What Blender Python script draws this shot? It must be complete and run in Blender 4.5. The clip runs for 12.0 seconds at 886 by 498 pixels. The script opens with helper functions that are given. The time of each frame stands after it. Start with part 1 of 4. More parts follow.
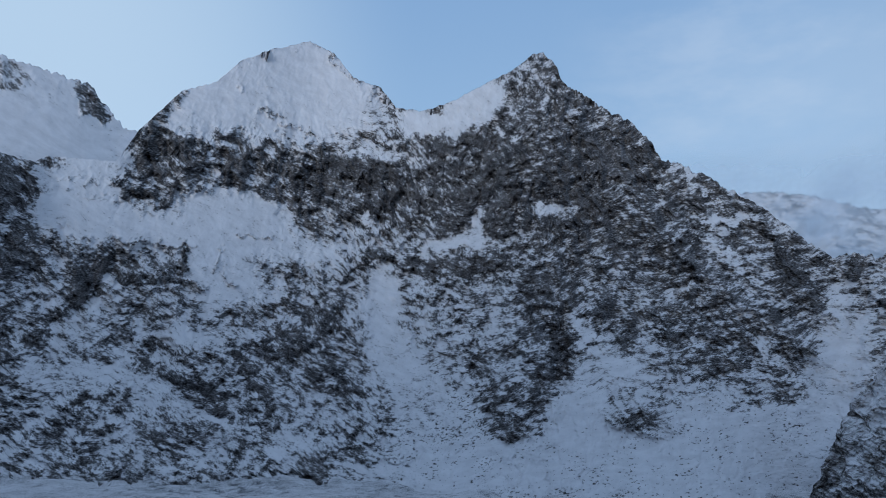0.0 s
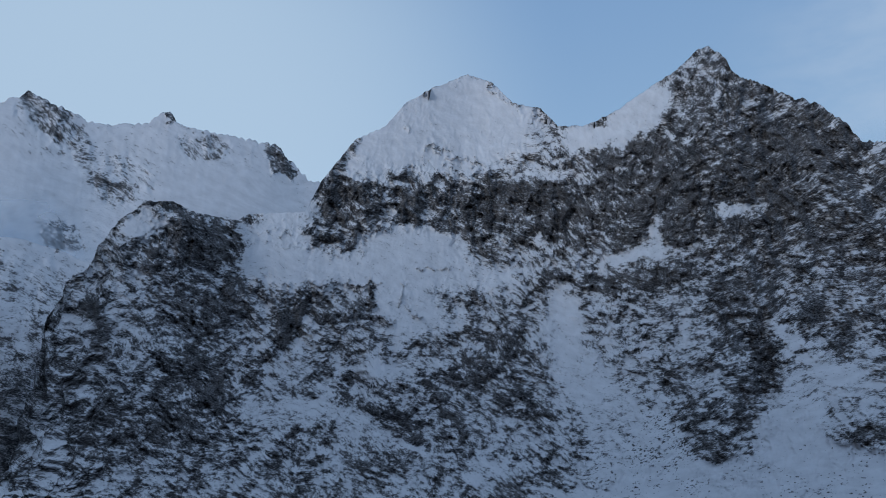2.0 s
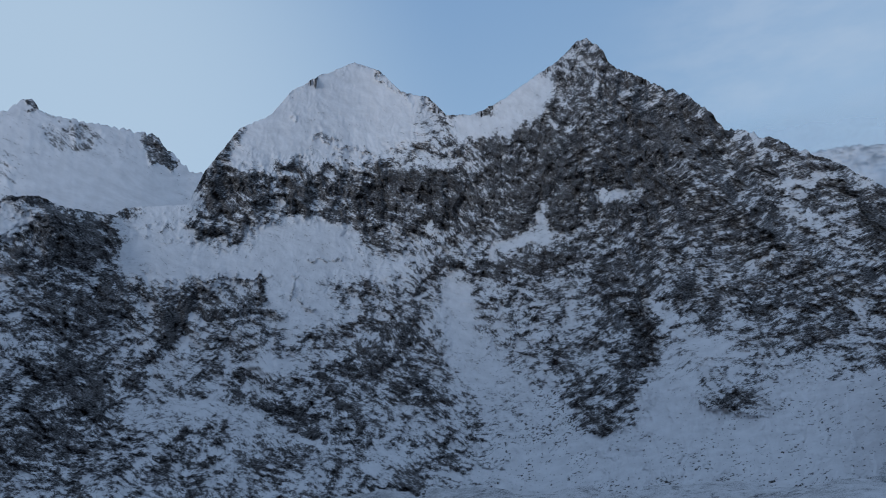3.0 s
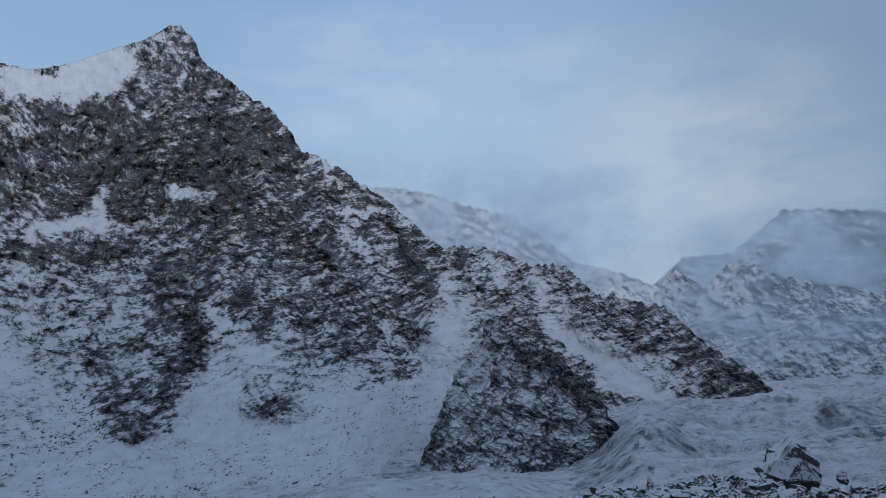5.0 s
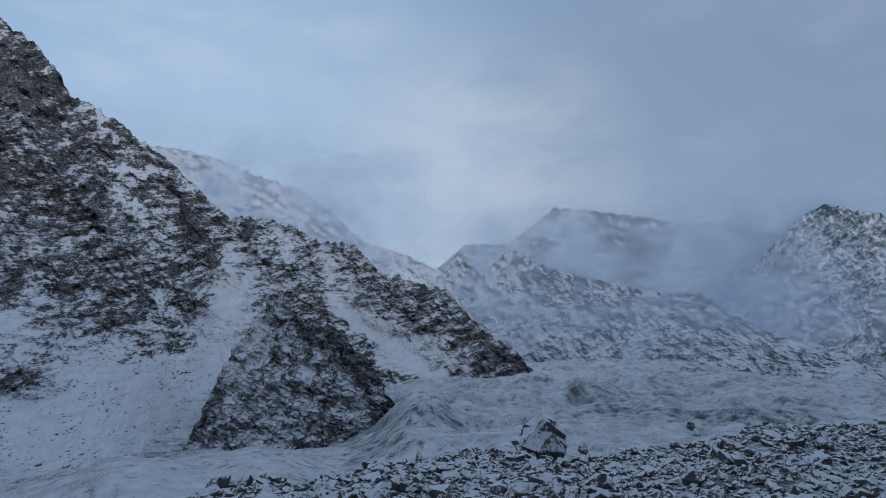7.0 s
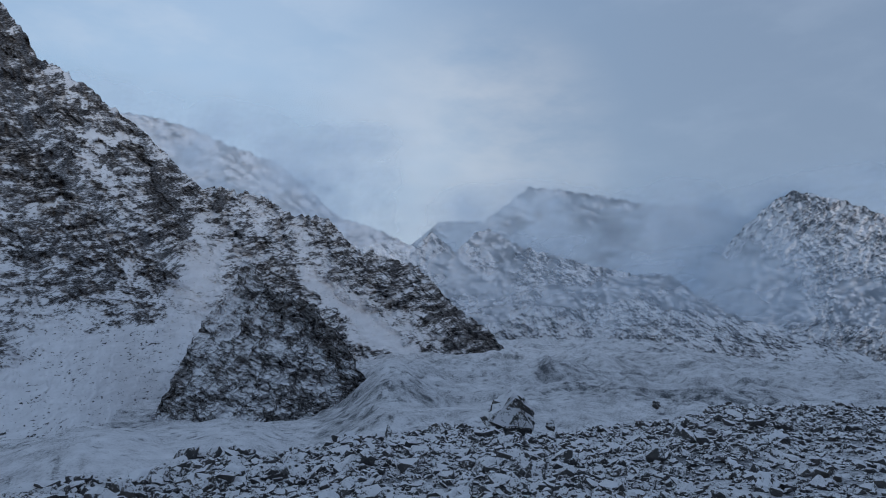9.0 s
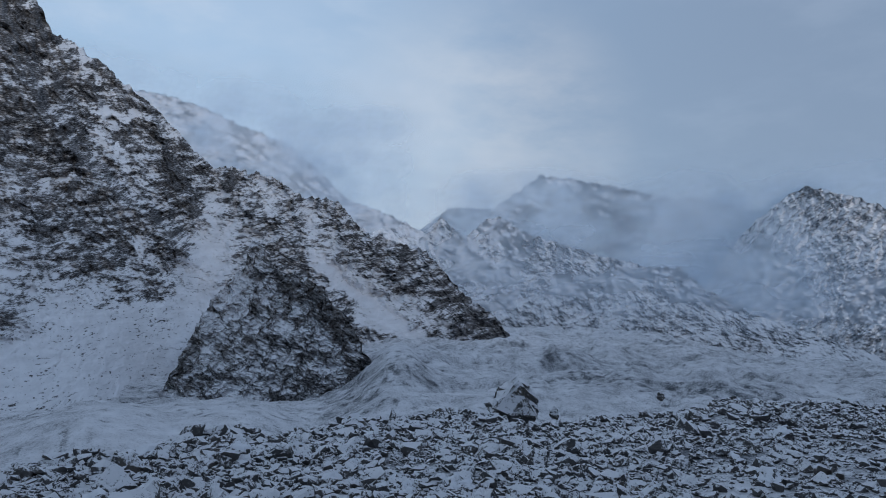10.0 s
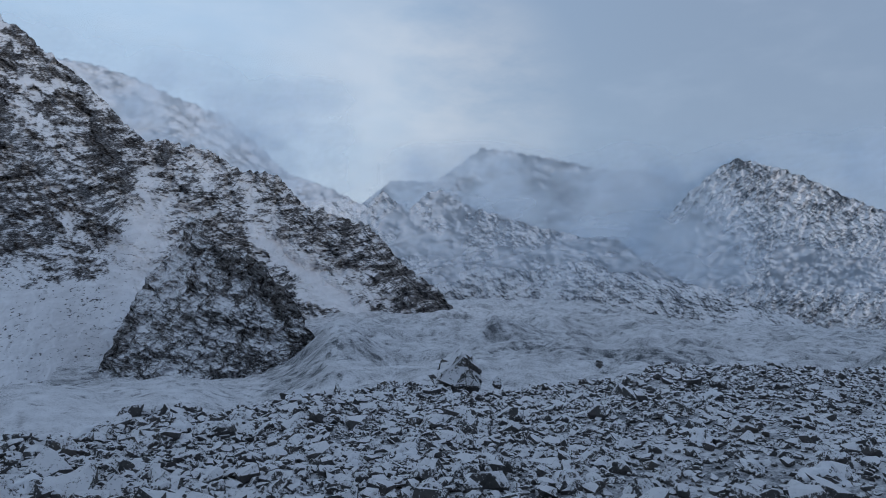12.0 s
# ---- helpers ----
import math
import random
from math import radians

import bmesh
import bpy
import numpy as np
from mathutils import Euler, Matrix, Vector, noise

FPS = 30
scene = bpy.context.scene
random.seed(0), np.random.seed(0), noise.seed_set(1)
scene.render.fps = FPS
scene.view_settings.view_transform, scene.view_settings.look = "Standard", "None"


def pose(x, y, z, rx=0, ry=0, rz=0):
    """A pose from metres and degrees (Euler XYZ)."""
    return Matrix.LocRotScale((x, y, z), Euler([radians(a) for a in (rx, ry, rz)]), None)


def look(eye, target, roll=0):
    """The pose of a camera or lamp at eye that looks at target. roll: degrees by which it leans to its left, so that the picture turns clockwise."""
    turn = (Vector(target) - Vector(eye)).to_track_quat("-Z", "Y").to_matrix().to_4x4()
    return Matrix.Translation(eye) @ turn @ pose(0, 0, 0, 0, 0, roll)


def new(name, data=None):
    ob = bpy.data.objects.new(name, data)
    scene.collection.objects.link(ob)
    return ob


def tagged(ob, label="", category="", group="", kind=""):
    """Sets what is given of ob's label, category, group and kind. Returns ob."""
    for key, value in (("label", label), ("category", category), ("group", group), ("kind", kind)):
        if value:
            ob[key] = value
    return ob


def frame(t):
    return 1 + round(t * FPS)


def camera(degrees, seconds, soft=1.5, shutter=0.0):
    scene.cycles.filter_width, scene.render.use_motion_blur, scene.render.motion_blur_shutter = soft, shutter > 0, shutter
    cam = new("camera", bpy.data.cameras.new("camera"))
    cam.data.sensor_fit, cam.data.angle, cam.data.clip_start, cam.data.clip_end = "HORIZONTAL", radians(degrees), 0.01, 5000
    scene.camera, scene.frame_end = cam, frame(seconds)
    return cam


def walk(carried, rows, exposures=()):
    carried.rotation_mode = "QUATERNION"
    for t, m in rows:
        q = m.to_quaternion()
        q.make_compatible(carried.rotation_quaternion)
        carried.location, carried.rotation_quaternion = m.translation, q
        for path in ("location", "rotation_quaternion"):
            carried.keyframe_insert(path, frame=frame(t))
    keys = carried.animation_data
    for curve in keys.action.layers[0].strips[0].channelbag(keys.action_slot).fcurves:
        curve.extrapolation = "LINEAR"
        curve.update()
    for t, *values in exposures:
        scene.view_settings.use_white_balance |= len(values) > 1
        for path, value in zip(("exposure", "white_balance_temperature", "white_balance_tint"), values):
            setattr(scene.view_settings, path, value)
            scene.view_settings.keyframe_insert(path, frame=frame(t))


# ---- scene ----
EYE = 1.7  # eye height over the moraine
cam = camera(65.2, 12.0, soft=1.0)
# seconds, heading, pitch, roll: the camera turns where it stands
TURNS = [
    (0, 2.78, 11.71, -2.97),
    (0.2, 2.86, 13.2, -1.54),
    (0.5, 8.43, 13.14, -1.44),
    (0.7, 16.85, 13.49, -0.76),
    (1, 26.58, 13.45, -0.83),
    (1.2, 29.29, 13.16, -1.29),
    (1.5, 28.75, 12.65, -1.5),
    (1.7, 23.98, 12.98, -1.18),
    (2, 18.02, 13.1, -0.56),
    (2.2, 16.66, 12.9, 0.31),
    (2.5, 14.54, 12.74, 1.09),
    (2.7, 12.64, 11.92, 1.96),
    (4.3, -10, 12.46, 2.11),
    (4.5, -15.01, 11.57, 1.63),
    (4.7, -20.38, 11.02, 2.01),
    (5, -26.15, 11.04, 1.67),
    (5.2, -29.32, 11.29, 2),
    (5.5, -33.39, 10.94, 1.76),
    (5.7, -36.7, 11.34, 1.21),
    (6, -39.33, 9.99, 0.76),
    (6.2, -40.25, 8.9, 0.97),
    (6.5, -42.51, 10.08, 0.71),
    (6.7, -43.82, 9.7, 1.27),
    (7, -43.86, 8.88, 0.49),
    (7.2, -44.96, 9.04, -0.17),
    (8.8, -46.6, 6.87, -0.3),
    (9, -46.17, 6.94, -0.6),
    (9.2, -45.33, 6.96, -1.4),
    (9.5, -45.01, 6.51, -1.93),
    (9.7, -45.65, 6, -2.21),
    (10, -45.62, 5.76, -2.29),
    (10.2, -46.64, 5.4, -2.4),
    (10.5, -45.22, 3.96, -1.41),
    (10.7, -44.86, 4.18, -0.58),
    (11, -43.76, 4.34, -0.74),
    (11.2, -43.42, 4.24, 0.03),
    (11.5, -44.59, 3.2, 0.51),
    (11.7, -47.29, 3.31, -1.13),
    (12, -50.29, 3.7, -1.24)]
walk(cam, [(t, pose(0, 0, EYE, 90 + p, r, y)) for t, y, p, r in TURNS], exposures=[(0, 0.05, 5950, 10), (1, -0.12, 5950, 10), (2.7, -0.12, 6000, 10), (4.5, 0.0, 6300, 11), (9, 0.1, 6350, 12), (12, 0.25, 6500, 12)])

# ---- light ----
world = bpy.data.worlds.new("sky")
scene.world = world
world.use_nodes = True
wn, wl = world.node_tree.nodes, world.node_tree.links
SUN_EL, SUN_AZ = radians(10), radians(-165)


def toward(az, el):
    a, e = radians(az), radians(el)
    return Vector((math.sin(a) * math.cos(e), math.cos(a) * math.cos(e), math.sin(e)))


def wmath(op, a, b=None, c=None):
    n = wn.new("ShaderNodeMath")
    n.operation = op
    for k, v in enumerate((a, b, c)):
        if isinstance(v, (int, float)):
            n.inputs[k].default_value = v
        elif v is not None:
            wl.new(v, n.inputs[k])
    return n.outputs[0]


def wrange(v, lo, hi):
    n = wn.new("ShaderNodeMapRange")
    n.interpolation_type = "SMOOTHSTEP"
    n.inputs[1].default_value, n.inputs[2].default_value = lo, hi
    wl.new(v, n.inputs[0])
    return n.outputs[0]


def wdot(direction):
    n = wn.new("ShaderNodeVectorMath")
    n.operation = "DOT_PRODUCT"
    n.inputs[1].default_value = direction
    wl.new(sky_dir, n.inputs[0])
    return n.outputs["Value"]


def wmix(fac, a, b):
    n = wn.new("ShaderNodeMix")
    n.data_type = "RGBA"
    for key, v in ((0, fac), (6, a), (7, b)):
        if isinstance(v, (int, float)):
            n.inputs[key].default_value = v
        elif isinstance(v, tuple):
            n.inputs[key].default_value = (*v, 1)
        else:
            wl.new(v, n.inputs[key])
    return n.outputs[2]


def wnoise(scale, stretch, detail, rough):
    n, m = wn.new("ShaderNodeTexNoise"), wn.new("ShaderNodeMapping")
    m.inputs["Scale"].default_value = (1, 1, stretch)
    wl.new(sky_dir, m.inputs["Vector"])
    wl.new(m.outputs[0], n.inputs["Vector"])
    n.inputs["Scale"].default_value, n.inputs["Detail"].default_value, n.inputs["Roughness"].default_value = scale, detail, rough
    return n.outputs["Fac"]


sky_dir = wn.new("ShaderNodeTexCoord").outputs["Generated"]
sky = wn.new("ShaderNodeTexSky")
sky.sky_type, sky.sun_disc = "NISHITA", False
sky.sun_elevation, sky.sun_rotation = SUN_EL, SUN_AZ
height = wn.new("ShaderNodeSeparateXYZ")
wl.new(sky_dir, height.inputs[0])
up_z = height.outputs["Z"]
# a thin veil of high cloud over the whole sky, paler towards the sun, greyer away from it
veil = wmix(wrange(up_z, 0.0, 0.75), (4.0, 5.6, 7.2), (2.2, 3.7, 6.0))
veil = wmix(wrange(wdot(toward(-45, 18)), 0.80, 1.0), veil, (5.2, 6.6, 7.9))
away = wrange(wdot(toward(95, 12)), 0.35, 1.0)
veil = wmix(away, veil, (2.2, 3.0, 4.2))
puffs = wrange(wnoise(3.2, 2.4, 6, 0.55), 0.48, 0.68)
over = wrange(wdot(toward(62, 20)), 0.45, 0.85)
veil = wmix(wmath("MULTIPLY", wmath("MULTIPLY", puffs, over), 0.15), veil, (4.9, 5.9, 7.2))
glow = wmath("MULTIPLY", wrange(wdot(toward(48, 14)), 0.968, 1.0), wrange(wnoise(5.0, 2.5, 5, 0.6), 0.2, 0.75))
veil = wmix(wmath("MULTIPLY", glow, 0.45), veil, (7.0, 7.1, 7.2))
murk = wmath("MULTIPLY", wrange(wnoise(4.5, 3.0, 5, 0.6), 0.5, 0.72), wmath("MULTIPLY", over, wrange(up_z, 0.45, 0.15)))
veil = wmix(wmath("MULTIPLY", murk, 0.35), veil, (3.2, 4.2, 5.6))
veil = wmix(wmath("MULTIPLY", wrange(wdot(toward(31, 18)), 0.93, 1.0), 0.22), veil, (5.6, 6.9, 8.2))
veil = wmix(wrange(up_z, 0.5, 0.95), veil, (2.6, 3.1, 3.9))
clouds = wmath("MULTIPLY", wrange(wdot(toward(24, 20)), 0.94, 1.0), wrange(wnoise(4.2, 2.6, 5, 0.6), 0.42, 0.68))
veil = wmix(wmath("MULTIPLY", clouds, 0.4), veil, (5.6, 6.5, 7.6))
# the sky behind is darkened, to dim the slopes that face the viewpoint
veil = wmix(wrange(wdot(toward(175, 15)), -0.15, 0.75), veil, (2.3, 3.2, 4.6))
wl.new(wmix(0.88, sky.outputs["Color"], veil), wn["Background"].inputs["Color"])
wn["Background"].inputs["Strength"].default_value = 0.1
sun = new("sun", bpy.data.lights.new("sun", "SUN"))
sun.data.energy, sun.data.angle, sun.data.color = 0.85, radians(16), (0.95, 0.98, 1.0)
sun.matrix_world = look(toward(-165, 10) * 900, (0, 0, 0))


# ---- noise and shapes ----
GRADIENT = np.random.default_rng(5).uniform(0, 2 * np.pi, 4096)
GRAD_X, GRAD_Y = np.cos(GRADIENT).astype(np.float32), np.sin(GRADIENT).astype(np.float32)


def lattice(ix, iy, seed):
    n = ix * np.int32(374761393) + iy * np.int32(668265263) + np.int32(seed * 9747 % 100003)
    n = (n ^ (n >> np.int32(13))) * np.int32(1274126177)
    return (n ^ (n >> np.int32(16))) & np.int32(4095)


def gnoise(x, y, seed):
    """Gradient noise, about -1 to 1."""
    x, y = np.broadcast_arrays(np.asarray(x, dtype=np.float32), np.asarray(y, dtype=np.float32))
    x0, y0 = np.floor(x), np.floor(y)
    fx, fy = x - x0, y - y0
    ix, iy = x0.astype(np.int32), y0.astype(np.int32)
    ux, uy = fx * fx * fx * (fx * (fx * 6 - 15) + 10), fy * fy * fy * (fy * (fy * 6 - 15) + 10)

    def corner(i, j):
        k = lattice(ix + np.int32(i), iy + np.int32(j), seed)
        return GRAD_X[k] * (fx - np.float32(i)) + GRAD_Y[k] * (fy - np.float32(j))
    lo = corner(0, 0)
    lo += (corner(1, 0) - lo) * ux
    hi = corner(0, 1)
    hi += (corner(1, 1) - hi) * ux
    return np.float32(1.5) * (lo + (hi - lo) * uy)


def fbm(x, y, seed, octaves=4, gain=0.5):
    out, amp = 0, 1.0
    for k in range(octaves):
        out = out + amp * gnoise(x * 2.03 ** k, y * 2.03 ** k, seed + 7 * k)
        amp *= gain
    return out


def ridged(x, y, seed, octaves=4, gain=0.5):
    out, amp = 0, 1.0
    for k in range(octaves):
        out = out + amp * (1 - 2 * np.abs(gnoise(x * 2.07 ** k, y * 2.07 ** k, seed + 7 * k)))
        amp *= gain
    return out


def alpine(x, y, seed, octaves=6, rough=1.0, sharp=1.9):
    """Sharp broken ridges over smooth hollows, about 0 to 2."""
    signal = (1 - np.abs(gnoise(x, y, seed))) ** 2
    out, k = signal.copy(), 1.0
    for n in range(1, octaves):
        x, y, k = x * 2.07 + 3.1, y * 2.07 + 1.7, k * 2.07
        signal = (1 - np.abs(gnoise(x, y, seed + 5 * n))) ** 2 * np.clip(signal * sharp, 0, 1)
        out += signal * k ** -rough
    return out


def smooth(lo, hi, x):
    t = np.clip((x - lo) / (hi - lo), 0, 1)
    return t * t * (3 - 2 * t)


def line(table, a):
    return np.interp(a, [p[0] for p in table], [p[1] for p in table])


def eased(table, a, width):
    """A table read with its kinks rounded off over a width."""
    return sum((1 - abs(k) / 9) * line(table, a + width * k / 8) for k in range(-8, 9)) / 9


def tents(table, az, el, seed):
    """Ridge-shaped swellings: heading, height angle, half length, half width, tilt, metres towards the valley."""
    wx, wy = az + 0.6 * fbm(az * 0.5, el * 0.5, seed, 5, 0.6), el + 0.6 * fbm(az * 0.5, el * 0.5, seed + 50, 5, 0.6)
    out = np.zeros_like(az)
    for a, e, ra, re, tilt, push in table:
        c, s = math.cos(radians(tilt)), math.sin(radians(tilt))
        dx, dy = wx - a, wy - e
        d = np.hypot((dx * c + dy * s) / ra, (dy * c - dx * s) / re)
        out += push * np.clip(1.25 - d, 0, 1)
    return out


def ragged(az, el, seed=11):
    """Headings and height angles shifted a little, for ragged outlines."""
    return az + 0.5 * fbm(az * 0.9, el * 0.9, seed, 5, 0.6), el + 0.45 * fbm(az * 0.9, el * 0.9, seed + 50, 5, 0.6)


def blots(table, where):
    """Sum of soft-edged ragged ovals: heading, height angle, half width, half height, tilt, amount."""
    wx, wy = where
    out = np.zeros_like(wx)
    for a, e, ra, re, tilt, amount in table:
        c, s = math.cos(radians(tilt)), math.sin(radians(tilt))
        m = max(ra, re) * 1.35 + 0.1
        near = (np.abs(wx - a) < m) & (np.abs(wy - e) < m)
        dx, dy = wx[near] - a, wy[near] - e
        d = np.hypot((dx * c + dy * s) / ra, (dy * c - dx * s) / re)
        out[near] += amount * (1 - smooth(0.65, 1.2, d))
    return out


def blurred(v, k):
    """A grid of values averaged over k steps to each side."""
    for axis in (0, 1):
        pad = [(0, 0), (0, 0)]
        pad[axis] = (k + 1, k)
        c = np.cumsum(np.pad(v, pad, mode="edge"), axis=axis, dtype=np.float64)
        n = 2 * k + 1
        v = ((c[n:] - c[:-n]) if axis == 0 else (c[:, n:] - c[:, :-n])) / n
    return v


def grid_mesh(name, p, values=None, pick=None, materials=(), strata=None):
    """A grid of points (rows, columns, 3) as a mesh, with a float attribute for each of values; pick: the faces to keep."""
    rows, cols = p.shape[:2]
    i = np.arange(rows * cols).reshape(rows, cols)
    quads = np.stack([i[:-1, :-1], i[:-1, 1:], i[1:, 1:], i[1:, :-1]], -1).reshape(-1, 4)
    if pick is not None:
        quads = quads[pick.reshape(-1)]
    used, quads = np.unique(quads, return_inverse=True)
    quads = quads.reshape(-1, 4)
    me = bpy.data.meshes.new(name)
    me.vertices.add(len(used))
    me.vertices.foreach_set("co", p.reshape(-1, 3)[used].astype(np.float32).ravel())
    me.loops.add(quads.size)
    me.loops.foreach_set("vertex_index", quads.astype(np.int32).ravel())
    me.polygons.add(len(quads))
    me.polygons.foreach_set("loop_start", np.arange(0, quads.size, 4, dtype=np.int32))
    me.polygons.foreach_set("use_smooth", np.ones(len(quads), dtype=bool))
    for key, v in (values or {}).items():
        me.attributes.new(key, "FLOAT", "POINT").data.foreach_set("value", v.reshape(-1)[used].astype(np.float32))
    if strata is not None:
        me.attributes.new("strata", "FLOAT_VECTOR", "POINT").data.foreach_set("vector", strata.reshape(-1, 3)[used].astype(np.float32).ravel())
    me.update(calc_edges=True)
    for m in materials:
        me.materials.append(m)
    return me


def up_of(p):
    """The upward part of the normals of a grid of points."""
    n = np.cross(np.gradient(p, axis=1), np.gradient(p, axis=0))
    n /= np.linalg.norm(n, axis=2)[..., None] + 1e-9
    return np.abs(n[..., 2])


def facing(p):
    """How far a grid of points leans upwards, and how far it turns to the right as seen from the valley."""
    n = np.cross(np.gradient(p, axis=1), np.gradient(p, axis=0))
    n /= np.linalg.norm(n, axis=2)[..., None] + 1e-9
    n *= np.sign(n[..., 2:])
    flat = np.linalg.norm(p[..., :2], axis=2) + 1e-6
    return n[..., 2], (n[..., 0] * p[..., 1] - n[..., 1] * p[..., 0]) / flat


def strata(az, el, dip, axis, relief, seed):
    """Degrees along and across folded rock layers of a dip (degrees, or a grid of them), which the relief cuts."""
    wx, wy = az + 0.4 * fbm(az * 0.15, el * 0.15, seed, 2), el + 0.5 * fbm(az * 0.16, el * 0.2, seed + 9, 3, 0.4)
    c, s = np.cos(np.radians(dip)), np.sin(np.radians(dip))
    dx = wx - axis
    return dx * c + wy * s, wy * c - dx * s + 0.7 * blurred(relief, 12)


BEDS = 2.5  # how flat the rock's layers lie


def polar(az, el, r):
    a = np.radians(az)
    return np.stack([r * np.sin(a), r * np.cos(a), EYE + r * np.tan(np.radians(el))], -1)


# ---- materials ----
def nodes_of(name):
    m = bpy.data.materials.new(name)
    m.use_nodes = True
    return m, m.node_tree.nodes, m.node_tree.links, m.node_tree.nodes["Principled BSDF"]


def noise_node(nt, coord, scale, detail=4, rough=0.55):
    n = nt.nodes.new("ShaderNodeTexNoise")
    n.inputs["Scale"].default_value, n.inputs["Detail"].default_value, n.inputs["Roughness"].default_value = scale, detail, rough
    nt.links.new(coord, n.inputs["Vector"])
    return n.outputs["Fac"]


def cell_node(nt, coord, scale):
    """A random value for each of many angular cells."""
    n, split = nt.nodes.new("ShaderNodeTexVoronoi"), nt.nodes.new("ShaderNodeSeparateColor")
    n.inputs["Scale"].default_value = scale
    nt.links.new(coord, n.inputs["Vector"])
    nt.links.new(n.outputs["Color"], split.inputs[0])
    return split.outputs[0]


def ramp(nt, fac, stops):
    n = nt.nodes.new("ShaderNodeValToRGB")
    el = n.color_ramp.elements
    while len(el) < len(stops):
        el.new(0.5)
    for e, (p, c) in zip(el, stops):
        e.position, e.color = p, (*c, 1) if isinstance(c, tuple) else (c, c, c, 1)
    nt.links.new(fac, n.inputs["Fac"])
    return n.outputs["Color"]


def maths(nt, op, a, b=None, c=None):
    n = nt.nodes.new("ShaderNodeMath")
    n.operation = op
    for k, v in enumerate((a, b, c)):
        if v is None:
            continue
        if isinstance(v, (int, float)):
            n.inputs[k].default_value = v
        else:
            nt.links.new(v, n.inputs[k])
    return n.outputs[0]


def blend(nt, fac, a, b, mode="MIX"):
    n = nt.nodes.new("ShaderNodeMix")
    n.data_type, n.blend_type = "RGBA", mode
    for key, v in ((0, fac), (6, a), (7, b)):
        if isinstance(v, (int, float)):
            n.inputs[key].default_value = v
        elif isinstance(v, tuple):
            n.inputs[key].default_value = (*v, 1)
        else:
            nt.links.new(v, n.inputs[key])
    return n.outputs[2]


def mountain_material(name, dark, pale, snow, unit, relief=1.0, bedded=True, soft=0.04, broken=1.0, flecks=1.0):
    """Snow-dusted rock: the attribute "snow" tells where snow lies; unit: the size of its grain."""
    m, n, l, b = nodes_of(name)
    nt = m.node_tree
    at = n.new("ShaderNodeAttribute")
    at.attribute_name = "snow"
    co = n.new("ShaderNodeTexCoord").outputs["Object"]
    grain_at, per = co, 1.0 / unit
    if bedded:
        layers = n.new("ShaderNodeAttribute")
        layers.attribute_name = "strata"
        grain_at, per = layers.outputs["Vector"], 11.0 / unit
    fine = noise_node(nt, grain_at, 0.09 * per, 3, 0.6)
    speck = noise_node(nt, grain_at, 0.26 * per, 2, 0.6)
    mid = noise_node(nt, grain_at, 0.03 * per, 4, 0.6)
    wide = noise_node(nt, co, 0.008 / unit, 4)
    rock = ramp(nt, wide, [(0.4, dark), (0.6, pale)])
    rock = blend(nt, 0.6, rock, ramp(nt, fine, [(0.3, 0.4), (0.7, 1.0)]), "MULTIPLY")
    lie = maths(nt, "ADD", at.outputs["Fac"], maths(nt, "MULTIPLY_ADD", fine, 1.2 * broken, -0.6 * broken))
    if not bedded:
        # grit and small stones
        lie = maths(nt, "ADD", lie, maths(nt, "MULTIPLY_ADD", noise_node(nt, co, 19, 3, 0.7), 1.3, -0.65))
    if bedded:
        # angular chips and blocks
        chips, blocks = cell_node(nt, grain_at, 0.19 * per), cell_node(nt, grain_at, 0.06 * per)
        lie = maths(nt, "ADD", lie, maths(nt, "MULTIPLY_ADD", chips, 0.30 * broken, -0.15 * broken))
        lie = maths(nt, "ADD", lie, maths(nt, "MULTIPLY_ADD", blocks, 0.22 * broken, -0.11 * broken))
        rock = blend(nt, 0.7, rock, ramp(nt, maths(nt, "MULTIPLY_ADD", chips, 0.6, maths(nt, "MULTIPLY", blocks, 0.4)), [(0.2, 0.35), (0.8, 1.0)]), "MULTIPLY")
    lie = maths(nt, "ADD", lie, maths(nt, "MULTIPLY_ADD", speck, 1.1 * flecks, -0.55 * flecks))
    lie = maths(nt, "ADD", lie, maths(nt, "MULTIPLY_ADD", mid, 0.9 * broken, -0.45 * broken))
    fac = ramp(nt, lie, [(0.16, 0.0), (0.40 - soft, 0.13), (0.56 + soft, 1.0)])
    dust = ramp(nt, maths(nt, "ADD", speck, maths(nt, "MULTIPLY_ADD", mid, 0.6, -0.3)), [(0.44, 0.0), (0.70, 0.26)])
    rock = blend(nt, dust, rock, snow)
    white = blend(nt, ramp(nt, mid, [(0.35, 0.0), (0.65, 1.0)]), tuple(0.85 * c for c in snow), snow)
    l.new(blend(nt, fac, rock, white), b.inputs["Base Color"])
    b.inputs["Roughness"].default_value = 0.85
    b.inputs["Specular IOR Level"].default_value = 0.2
    bump = n.new("ShaderNodeBump")
    bump.inputs["Strength"].default_value, bump.inputs["Distance"].default_value = 0.8 * relief, 2.0
    l.new(maths(nt, "ADD", maths(nt, "MULTIPLY", mid, 2.5), maths(nt, "MULTIPLY", speck, maths(nt, "MULTIPLY_ADD", fac, -0.7, 1.0))), bump.inputs["Height"])
    l.new(bump.outputs[0], b.inputs["Normal"])
    return m


